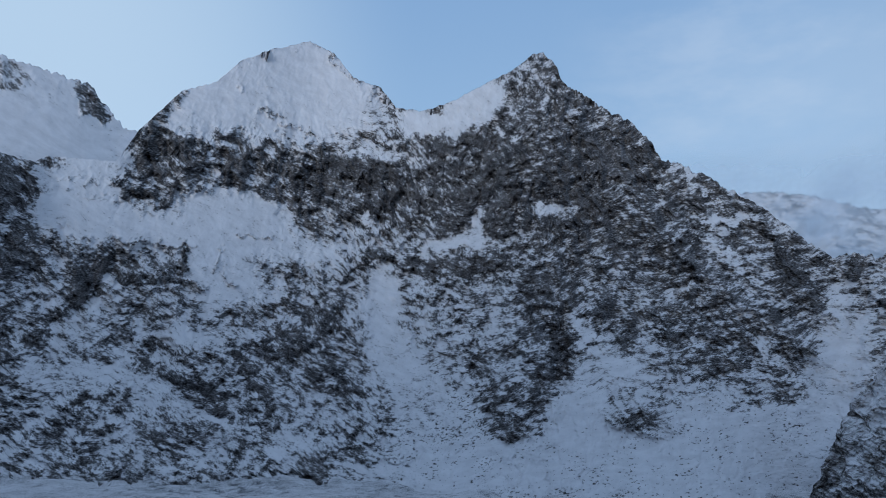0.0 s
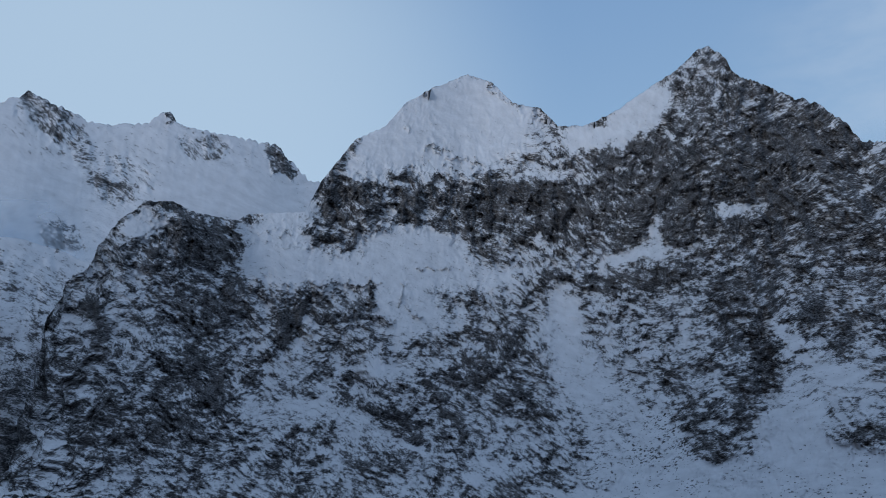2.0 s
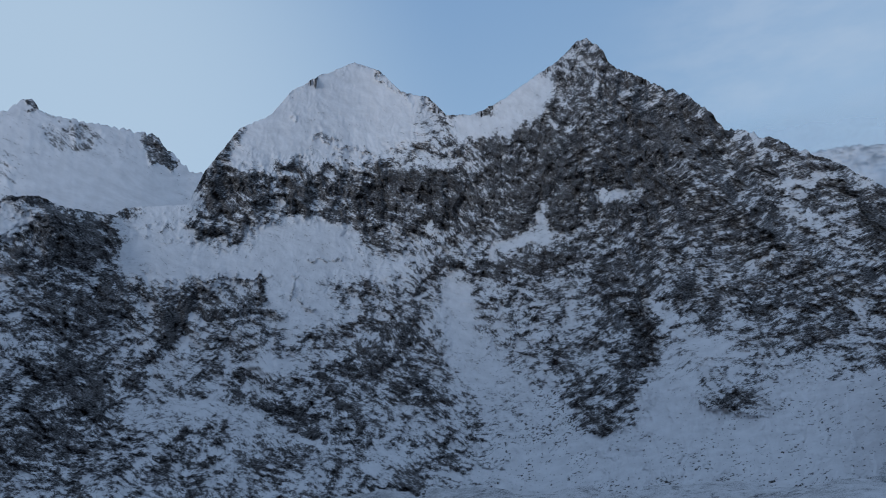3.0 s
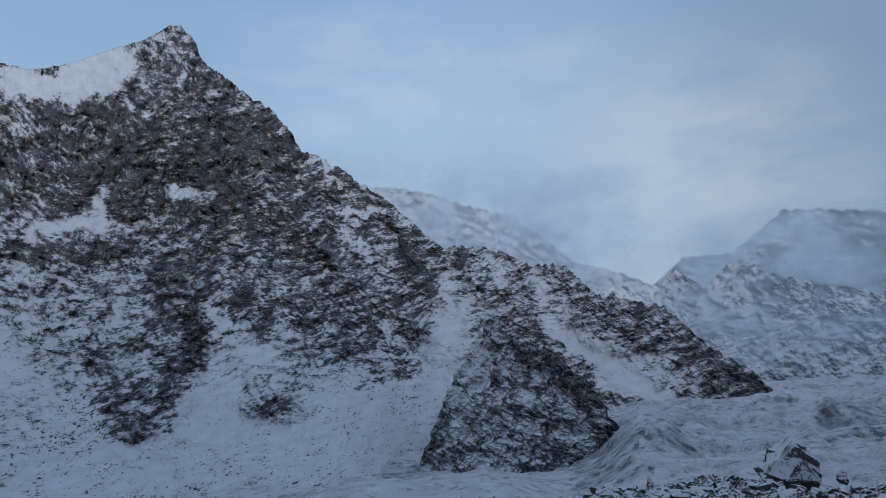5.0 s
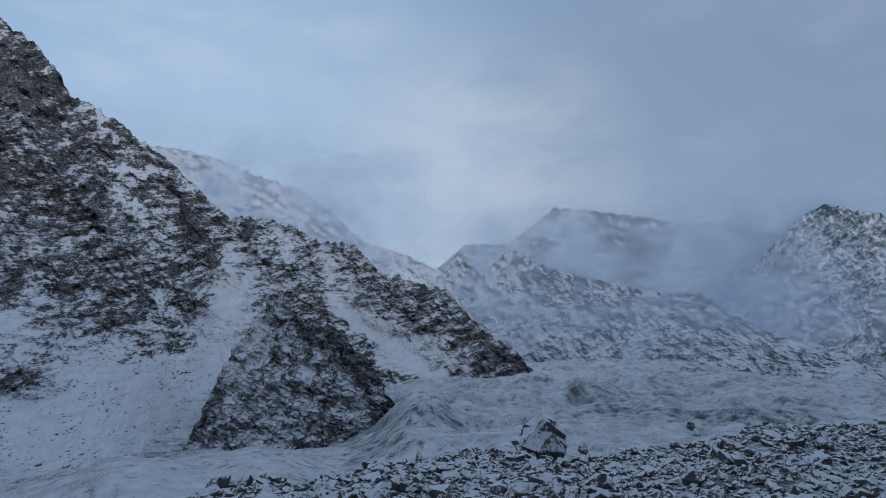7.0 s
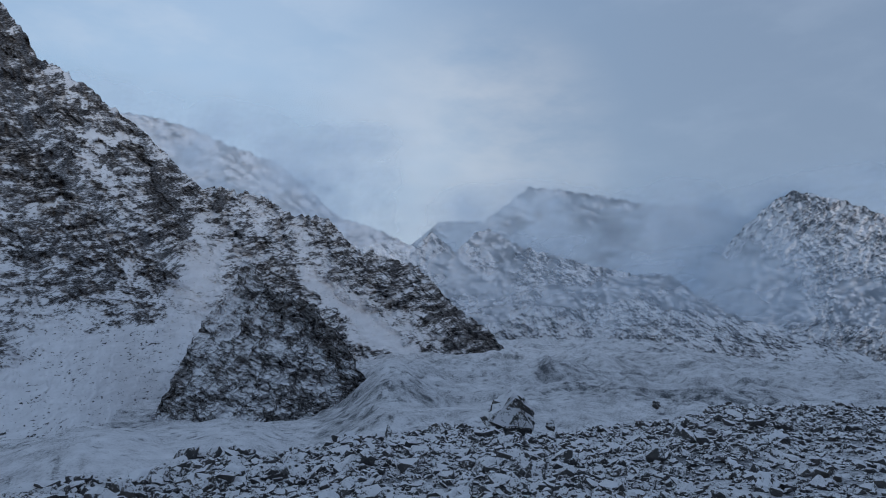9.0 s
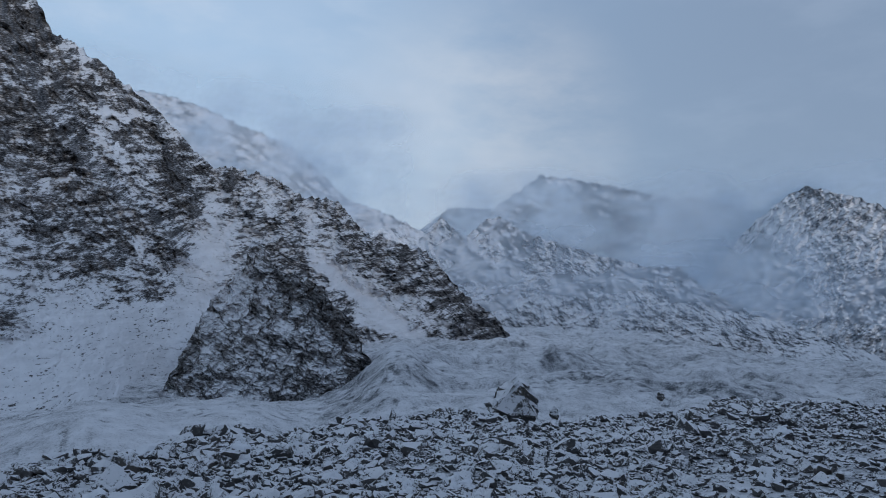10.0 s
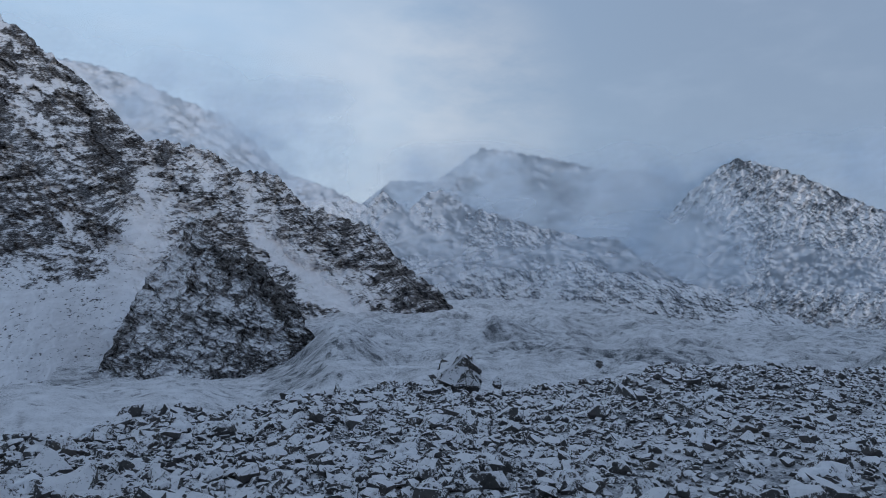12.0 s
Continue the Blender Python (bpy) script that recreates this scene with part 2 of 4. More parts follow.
SNOW = (0.82, 0.82, 0.845)
rock_snow = mountain_material("snowy_rock", (0.04, 0.038, 0.041), (0.118, 0.109, 0.107), SNOW, 0.46, 0.5, soft=0.05, broken=0.85, flecks=0.7)
# far rock: distance haze is put into its colour, paler and bluer
hazed_rock_snow = mountain_material("hazed_rock", (0.08, 0.09, 0.11), (0.14, 0.15, 0.17), SNOW, 0.34, 0.3, soft=0.06, broken=0.7, flecks=0.7)
ground_snow = mountain_material("rubbly_snow", (0.085, 0.096, 0.11), (0.13, 0.138, 0.15), SNOW, 0.24, 0.5, False, soft=0.12, broken=0.28, flecks=0.8)
spur_rock = mountain_material("spur_rock", (0.085, 0.08, 0.077), (0.20, 0.18, 0.165), SNOW, 0.3, 0.4, soft=0.07, broken=0.75, flecks=0.8)


def mist_material():
    m, n, l, b = nodes_of("mist")
    nt = m.node_tree
    n.remove(b)
    at = n.new("ShaderNodeAttribute")
    at.attribute_name = "thickness"
    front, through_it, clear, both, mix = (n.new("ShaderNode" + k) for k in ("BsdfDiffuse", "BsdfTranslucent", "BsdfTransparent", "MixShader", "MixShader"))
    front.inputs["Color"].default_value = through_it.inputs["Color"].default_value = (0.73, 0.84, 0.96, 1)
    l.new(front.outputs[0], both.inputs[1]), l.new(through_it.outputs[0], both.inputs[2])
    soft = noise_node(nt, n.new("ShaderNodeTexCoord").outputs["Object"], 0.006, 5, 0.6)
    l.new(maths(nt, "MULTIPLY", at.outputs["Fac"], maths(nt, "MULTIPLY_ADD", soft, 0.5, 0.75)), mix.inputs[0])
    l.new(clear.outputs[0], mix.inputs[1]), l.new(both.outputs[0], mix.inputs[2])
    l.new(mix.outputs[0], n["Material Output"].inputs["Surface"])
    return m


mist = mist_material()


def stone_material(name, lo, hi):
    """Angular grey-brown stone with snow lying on whatever faces up."""
    m, n, l, b = nodes_of(name)
    nt = m.node_tree
    geo, co = n.new("ShaderNodeNewGeometry"), n.new("ShaderNodeTexCoord").outputs["Object"]
    where = geo.outputs["Position"]
    split = n.new("ShaderNodeSeparateXYZ")
    l.new(geo.outputs["Normal"], split.inputs[0])
    fine, mid = noise_node(nt, where, 34, 6, 0.68), noise_node(nt, where, 9, 4)
    tone = ramp(nt, noise_node(nt, where, 1.7, 3), [(0.3, (0.06, 0.059, 0.06)), (0.55, (0.11, 0.103, 0.10)), (0.75, (0.17, 0.145, 0.125))])
    rock = blend(nt, 0.6, tone, ramp(nt, fine, [(0.3, 0.45), (0.7, 1.0)]), "MULTIPLY")
    lie = maths(nt, "ADD", split.outputs["Z"], maths(nt, "MULTIPLY_ADD", mid, 1.5, -0.75))
    lie = maths(nt, "ADD", lie, maths(nt, "MULTIPLY_ADD", fine, 2.4, -1.2))
    fac = ramp(nt, lie, [(lo, 0.0), (hi, 1.0)])
    l.new(blend(nt, fac, rock, SNOW), b.inputs["Base Color"])
    b.inputs["Roughness"].default_value = 0.8
    bump = n.new("ShaderNodeBump")
    bump.inputs["Strength"].default_value, bump.inputs["Distance"].default_value = 0.9, 0.03
    l.new(maths(nt, "ADD", fine, mid), bump.inputs["Height"])
    l.new(bump.outputs[0], b.inputs["Normal"])
    return m


snowy_stone = stone_material("snowy_stone", 0.36, 0.6)


def snow_material():
    m, n, l, b = nodes_of("fresh_snow")
    nt = m.node_tree
    co = n.new("ShaderNodeTexCoord").outputs["Object"]
    grain = noise_node(nt, co, 30, 5, 0.6)
    l.new(ramp(nt, grain, [(0.3, (0.72, 0.74, 0.78)), (0.7, SNOW)]), b.inputs["Base Color"])
    b.inputs["Roughness"].default_value = 0.7
    bump = n.new("ShaderNodeBump")
    bump.inputs["Strength"].default_value, bump.inputs["Distance"].default_value = 0.3, 0.02
    l.new(grain, bump.inputs["Height"])
    l.new(bump.outputs[0], b.inputs["Normal"])
    return m
# ---- mountains ----
SNOWFIELDS = [
    (-27.7, 11.3, 8.20, 1.75, 0, 1),
    (-20.7, 12.8, 5.11, 2.33, 0, 1),
    (-32.4, 13.4, 2.67, 2.51, 0, 0.9),
    (-21.2, 8.4, 2.88, 2.79, 0, 0.9),
    (-16.5, 10.7, 5.60, 1.17, -3, 0.7),
    (-17.3, 22.7, 7.93, 3.50, 0, 0.9),
    (-23.7, 20.8, 3.23, 2.09, 30, 0.8),
    (-16.1, 25.4, 3.97, 1.87, 0, 0.9),
    (-5.5, 21.9, 2.78, 1.02, 0, 0.9),
    (-1.5, 23.5, 3.20, 1.85, 35, 0.9),
    (-8.3, 7.0, 1.67, 3.26, 0, 1),
    (-6.9, 2.9, 2.08, 2.56, 0, 0.6),
    (-4.9, -0.2, 2.30, 3.25, 0, 0.55),
    (-9.5, 19.1, 3.26, 0.65, 0, 0.7),
    (-31.0, 15.7, 2.25, 1.15, 0, 0.8),
]
SNOW_BANKS = [
    (-0.9, -6.2, 8.60, 2.76, 0, 0.5),
    (7.7, -3.7, 7.30, 3.36, 0, 0.5),
    (8.6, 0.6, 2.14, 1.57, 0, 0.7),
    (-2.3, 12.3, 3.43, 0.60, 6, 0.9),
    (-0.6, 13.8, 0.55, 1.75, 0, 0.9),
    (8.3, 5.7, 1.94, 0.54, -35, 0.9),
    (10.2, 2.8, 2.54, 1.25, 0, 0.5),
    (-31.7, -0.2, 4.45, 1.37, 0, 0.5),
    (-24.6, -1.2, 3.68, 1.02, -30, 0.5),
    (-14.4, -4.9, 2.34, 1.40, 0, 0.6),
    (-22.9, 3.2, 2.77, 1.39, 0, 0.4),
    (-18.4, 7.2, 2.33, 1.17, 0, 0.5),
    (-42.1, 13.7, 2.1, 0.95, 30, 1.3),
    (6.2, 15.2, 2.20, 0.63, 0, 0.6),
    (-30.9, 3.7, 1.79, 2.29, 0, 0.35),
]
GULLIES = [
    (26.1, 2.4, 1.85, 3.72, -20, 0.8),
    (19.5, 14.1, 1.91, 0.41, 4, 0.9),
    (38.3, 2.2, 5.59, 1.03, -34, 1),
    (26.8, 6.5, 1.62, 2.33, 20, 0.4),
    (18.4, -3.2, 6.76, 3.90, 0, 0.5),
    (8.4, -1.8, 3.38, 2.66, 0, 0.5),
    (41.3, -0.8, 3.70, 0.93, -20, 0.8),
    (30.6, 9.2, 1.87, 0.93, -30, 0.3),
    (12.1, 2.3, 2.17, 0.99, -20, 0.5),
    (35.2, 6.7, 1.40, 2.34, 30, 0.4),
    (43.6, 0.4, 2.76, 0.93, -25, 0.5),
]
CLIFFS = [
    (3.6, 18.5, 8.49, 5.03, -20, -0.35),
    (-1.4, 18.1, 4.11, 3.70, 0, -0.35),
    (10.8, 17.6, 5.12, 3.57, -30, -0.35),
    (-11.1, 16.9, 5.60, 2.33, 0, -0.8),
    (-25.8, 16.8, 2.75, 1.94, 0, -0.7),
    (-20.9, 16.6, 1.02, 1.49, 0, -1),
    (-26.8, 12.9, 2.51, 1.02, 0, -0.6),
    (-4.0, 14.7, 5.52, 2.78, 0, -0.35),
    (6.6, 3.8, 0.65, 2.71, 0, -1.2),
    (3.5, -2.4, 2.30, 1.18, 20, -1),
    (2.9, 0.5, 3.11, 3.65, 0, -0.4),
    (12.6, -1.6, 2.39, 0.79, -10, -1.3),
    (-37.6, 12.5, 2.80, 1.89, -15, -0.8),
    (-42.0, 11.1, 1.75, 0.88, 0, -0.8),
    (-40.8, 15.0, 2.32, 0.80, -25, -0.9),
]
CRAGS = [
    (-44.7, 6.5, 0.81, 3.26, 5, -0.6),
    (-39.9, 6.3, 4.64, 3.11, -20, 0.1),
    (-36.1, 7.7, 0.96, 2.48, -20, -0.7),
    (-30.5, 6.7, 0.90, 2.29, -25, -0.9),
    (-26.6, 7.9, 2.51, 1.11, 0, -0.7),
    (-15.9, 3.1, 2.10, 1.31, 20, -0.7),
    (-13.0, 5.3, 2.10, 0.93, -20, -0.6),
    (-12.0, 0.8, 2.57, 1.17, -20, -0.5),
    (-8.8, 10.9, 1.02, 0.56, 0, -1.3),
    (-3.8, 10.0, 4.14, 0.83, 0, -0.5),
    (-0.3, 11.0, 2.50, 0.83, 0, -0.7),
    (-41.1, -1.4, 5.40, 1.85, -10, -0.25),
    (-35.7, 1.1, 1.74, 1.35, -30, -0.7),
    (-17.7, -0.2, 3.50, 0.37, -55, -1),
    (-13.0, -6.2, 1.31, 1.03, 0, -1.3),
    (-7.5, -4.9, 2.55, 0.65, -10, -0.9),
]
SPUR_CRAGS = [
    (24.5, 8.2, 3.00, 0.65, -42, -0.8),
    (13.9, 9.3, 6.61, 4.08, -30, -0.25),
    (17.0, 4.0, 5.82, 2.29, -20, -0.35),
    (33.3, 4.5, 1.87, 0.84, -30, -0.6),
    (37.1, 7.1, 1.87, 1.17, -40, -0.4),
    (41.6, 4.1, 2.78, 1.39, -40, -0.5),
    (47.1, 0.3, 3.17, 1.38, -35, -0.5),
    (5.1, 5.7, 2.47, 2.63, 0, -0.4),
    (27.8, 10.1, 1.39, 0.47, -30, -0.7),
    (-29.6, -5.4, 1.80, 1.83, -30, -0.5),
    (-23.3, -4.6, 4.15, 1.39, -30, -0.3),
    (-44.6, 1.6, 3.22, 1.73, -30, -0.35),
]


RANGE_CRAGS = [
    (-56.8, 9.3, 5.81, 1.50, 3, -1.3),
    (-60.6, 5.8, 2.39, 1.94, 0, -0.9),
    (-58.9, 14.2, 3.07, 0.79, -15, -0.8),
    (-49.3, 20.2, 3.98, 1.27, -38, -0.7),
    (-44.3, 17.1, 2.72, 1.38, 0, -0.35),
    (-38.4, 20.1, 1.94, 1.12, 0, -0.6),
    (-32.1, 19.8, 1.87, 0.93, -45, -0.7),
    (-41.2, 22.0, 0.64, 0.42, 0, -0.9),
    (-47.8, 12.0, 1.86, 1.00, -20, -0.7),
    (-57.6, 4.3, 2.25, 2.19, 40, -0.5),
    (-44.6, 15.8, 2.26, 0.92, -20, -0.5),
    (-54.6, 0.4, 4.61, 1.77, 0, -0.3),
    (-61.7, 15.5, 1.60, 0.69, 20, -0.5),
]
RANGE_SNOW = [
    (-53.7, 15.7, 5.57, 2.46, 0, 0.5),
    (-35.8, 16.8, 5.57, 1.86, 0, 0.6),
    (-52.6, 6.5, 5.57, 1.57, 0, 0.35),
    (-46.6, 18.4, 0.90, 0.64, 0, 0.3),
    (-32.2, 13.5, 2.80, 2.80, 0, 0.6),
]
BOSS_CRAGS = [
    (34.2, 1.9, 2.98, 0.79, -28, -1.1),
    (37.2, -1.0, 2.31, 1.02, -50, -0.6),
    (38.7, -3.8, 1.67, 0.84, 20, -0.8),
    (34.2, -5.8, 2.75, 0.93, 20, -0.5),
    (31.5, -3.6, 4.99, 2.76, 0, -0.15),
    (27.0, 0.3, 2.66, 1.14, 40, 0.35),
    (28.7, 2.1, 1.79, 0.64, 50, 0.45),
    (26.1, -5.4, 2.20, 1.36, -20, -0.2),
    (36.4, -3.1, 0.65, 1.86, -30, -0.4),
]
BUTTRESSES = [
    (-37.7, 13.0, 3.23, 2.02, -15, 40),
    (-41.9, 3.6, 5.38, 5.28, 0, 45),
    (-40.6, 14.9, 2.95, 1.33, -20, 20),
    (3.4, 0.9, 3.33, 5.01, 0, 55),
    (4.1, 20.7, 3.79, 6.85, -10, 60),
    (6.6, 3.8, 0.78, 3.38, 0, -55),
    (-22.9, 2.7, 8.78, 1.39, -55, 35),
    (-12.0, 1.2, 5.60, 1.31, -45, 30),
    (-15.4, 17.9, 1.17, 2.34, 0, 25),
    (-2.9, 17.4, 1.84, 3.70, 0, 30),
    (-8.3, 7.0, 1.86, 4.19, 0, -45),
    (-30.5, 5.9, 0.99, 4.12, -20, -35),
    (-25.0, 16.9, 1.84, 2.78, 10, 25),
    (12.7, -1.3, 2.89, 1.10, -10, 30),
]
RIBS = [
    (17.4, 9.8, 9.43, 1.60, -42, 40),
    (23.2, 5.7, 5.52, 1.16, -40, 28),
    (12.9, 15.8, 7.45, 1.36, -50, 35),
    (33.3, 5.4, 5.14, 0.84, -38, 30),
    (41.6, 3.7, 4.63, 0.74, -40, 25),
    (25.9, 2.0, 1.39, 4.65, -20, -40),
    (37.8, 2.5, 6.06, 1.03, -34, -35),
    (8.2, 11.2, 1.27, 5.34, -10, -30),
    (12.2, -0.2, 3.04, 1.35, -10, 25),
    (29.2, 8.3, 2.80, 0.65, -50, 22),
]
CREVASSES = [
    (-26.7, 10.1, 3.43, 0.14, 2, -1.4),
    (-24.2, 9.1, 0.18, 1.48, 0, -1.4),
    (-23.0, 7.2, 1.02, 0.23, -20, -1.6),
    (-21.6, 9.2, 0.14, 1.21, -10, -1.2),
    (-20.5, 7.8, 0.93, 0.14, -40, -1.2),
    (-18.8, 11.4, 2.10, 0.14, 0, -1),
    (-28.7, 13.9, 1.81, 0.14, -20, -1),
    (-32.2, 14.0, 2.01, 0.14, 4, -0.6),
    (-31.7, 12.9, 2.01, 0.14, -4, -0.6),
    (-32.7, 14.9, 1.78, 0.14, 2, -0.6),
    (-18.8, 21.3, 1.40, 0.23, 0, -1.2),
    (-16.6, 20.4, 2.10, 0.23, -5, -1.2),
    (-20.3, 26.0, 2.09, 0.19, 22, -1.3),
    (-13.3, 25.6, 1.40, 0.19, -40, -1.2),
    (-21.3, 22.7, 0.46, 0.37, 0, -0.8),
]

OUTCROPS = [
    (-2.1, 20.4, 3.53, 0.72, 8, -0.9),
    (3.4, 19.8, 1.35, 0.62, -7, -0.8),
    (1.4, 17.4, 2.04, 1.35, -65, -0.6),
    (4.6, 9.1, 1.7, 1.23, -36, -0.8),
    (9.8, 7.8, 1.6, 1.46, -48, -0.6),
    (1.3, 10.7, 2.66, 0.63, 6, -0.7),
    (-38.4, 7.0, 2.55, 0.35, -66, -0.9),
    (-34.9, 8.4, 1.96, 0.37, -60, -0.9),
    (-35.6, 0.3, 2.32, 0.63, -40, -0.9),
    (-22.0, -1.0, 3.15, 0.78, -32, -0.8),
    (-8.1, -5.2, 1.99, 0.5, 7, -0.8),
    (-26.9, 16.8, 1.59, 1.86, -58, -0.7),
    (-10.5, 16.9, 2.8, 1.45, -71, -0.6),
    (-44.5, 6.4, 2.57, 0.36, 85, -0.8),
    (24.3, 9.3, 2.82, 0.75, -51, -0.9),
    (12.1, 19.0, 2.68, 0.55, -42, -0.6),
    (22.4, 7.0, 2.33, 0.47, -56, -0.5),
]
DRIFTS = [
    (-10.1, 14.1, 1.88, 0.38, -61, 0.6),
    (-18.3, 3.6, 2.77, 0.36, -21, 0.5),
    (-28.6, 0.2, 2.59, 0.69, -6, 0.6),
    (-22.9, 3.2, 2.72, 0.63, -6, 0.6),
    (5.6, 15.4, 1.51, 0.35, -6, 0.8),
    (19.6, 11.2, 3.74, 0.28, -40, 0.6),
    (15.0, 8.4, 3.17, 0.32, 25, 0.6),
    (11.4, 10.2, 2.67, 0.27, 21, 0.6),
    (22.4, 3.8, 2.77, 0.37, -46, 0.6),
    (16.8, 17.6, 3.23, 0.23, -43, 0.6),
    (9.8, 3.5, 2.19, 0.39, -31, 0.7),
    (2.9, 1.9, 2.01, 0.57, -22, 0.4),
]


def slope_grid(az, foot, crest, far_foot, far_crest, rows, bend, jag, seed):
    """Headings, height angles and distances of a mountain face, from its foot to its crest."""
    c, f, broad, some = line(crest, az), eased(foot, az, 3), eased(crest, az, 5), eased(crest, az, 1.6)
    v = np.linspace(0, 1, rows)[:, None]
    el = f + np.maximum(broad - f, 0.02) * v + (some - broad) * smooth(0.4, 1, v) + (c - some) * smooth(0.86, 1, v)
    teeth = ridged(az * 0.9, az * 0, seed, 3, 0.6) - 0.7 + 0.5 * gnoise(az * 2.6, az * 0, seed + 4)
    el = el + jag * teeth * smooth(0.955, 1, v)
    near = eased(far_foot, az, 4)
    r = near + (eased(far_crest, az, 3) - near) * np.clip((el - f) / np.maximum(broad - f, 1.0), 0, 1.4) ** bend
    return np.broadcast_to(az, el.shape).copy(), el, np.broadcast_to(r, el.shape).copy()


def crags(az, el, dip, axis, seed, size):
    """Relief of a rock face, with the layers that it cuts: broken ribs down the slope, blocks and ledges; size: ribs to a degree."""
    wx = az + 0.5 * fbm(az * 0.35, el * 0.35, seed, 5, 0.6)
    wy = el + 0.4 * fbm(az * 0.4, el * 0.4, seed + 9, 5, 0.6)
    down = alpine(wx * size * 1.1, wy * size * 0.6, seed + 1, 7, 1.1)
    block = alpine(wx * size * 2.6 + wy * size, wy * size * 2.0, seed + 2, 5, 1.05)
    relief = 0.64 * down + 0.36 * block - 0.95
    along, across = strata(az, el, dip, axis, relief * min(1.0, 0.4 / size), seed + 5)
    ledges = gnoise(along * 0.45, across * 1.7, seed + 64) + 0.5 * gnoise(along, across * 3.8, seed + 65) + 0.25 * gnoise(along * 2, across * 8, seed + 66)
    return relief + 0.06 * ledges, np.stack([along, across * BEDS, 0 * across], -1), ledges


def evened(v):
    """Values about their mean, in units of their usual spread, with the extremes tamed."""
    v = v - np.mean(v)
    return np.tanh(v / (1.6 * np.std(v) + 1e-9)) * 1.6


def cover(p, relief, ledges, az, el, seed, calm=1.0):
    """How much snow lies: on ledges, in hollows and on gentle ground more, on ribs and on sides turned to the right
    less.
    """
    up, side = facing(p)
    near, wide = blurred(up, 1), blurred(up, 16)
    patch = 0.10 * fbm(az * 0.28, el * 0.28, seed + 2, 3) + 0.07 * fbm(az * 1.3, el * 1.6, seed + 5, 5, 0.65)
    lying = 0.10 * evened(near - wide) + 0.12 * evened(wide) - 0.10 * evened(blurred(side, 6)) - 0.06 * evened(relief - blurred(relief, 14)) + 0.10 * evened(ledges)
    return lying * calm + patch * np.clip(calm * 1.3, 0, 1)


def back_of(p, drop, depth, rows):
    """Adds the far side of a mountain to its grid of points."""
    crest = p[-1]
    out = crest[:, :2] / np.linalg.norm(crest[:, :2], axis=1)[:, None]
    more = [p]
    for k in range(1, rows + 1):
        q = crest.copy()
        q[:, :2] += out * depth * (k / rows)
        q[:, 2] = crest[:, 2] + (drop - crest[:, 2]) * (k / rows) ** 0.8
        more.append(q[None])
    return np.concatenate(more)


def pad_rows(a, rows, value):
    return np.concatenate([a, np.full((rows, a.shape[1]), value)])


def mountain(name, label, parts, az, el, r, snow, drop, depth, material, beds, category="mountain", group=""):
    """A mountain of one grid, cut into parts: (name, mask over the grid, label); the rest is its rock face."""
    p = back_of(polar(az, el, r), drop, depth, 8)
    snow = pad_rows(snow, 8, 0.6)
    beds = np.concatenate([beds, beds[-1:] + np.arange(1, 9)[:, None, None]])
    left = np.ones((p.shape[0] - 1, p.shape[1] - 1), bool)
    if not parts:
        return tagged(new(name, grid_mesh(name, p, {"snow": snow}, None, [material], beds)), label, category, group)
    top = tagged(new(name), label, category, group)
    for part_name, mask, part_label in parts:
        m = pad_rows(mask.astype(float), 8, 0)[:-1, :-1] > 0.5
        m &= left
        left &= ~m
        if m.any():
            ob = new(part_name, grid_mesh(part_name, p, {"snow": snow}, m, [material], beds))
            ob.parent = top
            tagged(ob, part_label)
    ob = new("rock_face", grid_mesh("rock_face", p, {"snow": snow}, left, [material], beds))
    ob.parent = top
    return top


# the main massif: a white summit, a dark summit and its long ridge
CREST = [(-50.6, -8.2), (-49, -3.5), (-48.3, 2), (-47.9, 6), (-47.2, 8.8), (-45.5, 10.4), (-44, 13.7), (-42.3, 15.4), (-40.4, 15.6), (-38.5, 14.9), (-35.2, 14.6),
         (-34.5, 15.2), (-29.9, 15.7), (-28.6, 18.3), (-27, 20.4), (-25.9, 21.8), (-23.3, 23), (-21.6, 24.9), (-19.3, 26.1), (-16.1, 27.2), (-13.8, 26.5),
         (-12.1, 24.9), (-9.6, 24.4), (-8.2, 22.9), (-5.9, 22.8), (-3.5, 23.6), (-0.4, 25.2), (2, 26.3), (3.7, 27.5), (4.6, 27.6), (5.8, 26.5), (6.5, 25.2),
         (9.4, 23.4), (12, 22.1), (13.8, 20.3), (14.6, 18.8), (15.8, 18.6), (17.7, 17.7)]
SPUR = [(21.3, 15.4), (23.3, 13.7), (26.6, 10.8), (28.1, 11.2), (30.9, 10.8), (33.2, 9.4), (36.4, 9.1), (38.3, 7.2), (39.6, 6.4), (40.2, 6.9), (40.8, 6.1),
        (43.7, 5.6), (45.9, 3.4), (47.3, 1.9), (49.7, 0.4), (51.2, -1.4), (51.8, -5)]
az = np.linspace(-50.6, 51.8, 1330)
FOOT = [(-50.6, -8.4), (20, -8.6), (30, -6.5), (45, -5.2), (51.8, -5.2)]
FAR_FOOT = [(-50.6, 430), (20, 420), (27, 700), (45, 1200), (52, 1480)]
FAR_CREST = [(-50.6, 440), (-49, 540), (-47.5, 850), (-46, 950), (-44, 1020), (-40, 1100), (-35, 1280), (-30, 1350), (-28, 1500), (-16, 2000), (-8, 1750), (4, 1500), (14, 1450),
             (26, 1350), (40, 1420), (52, 1530)]
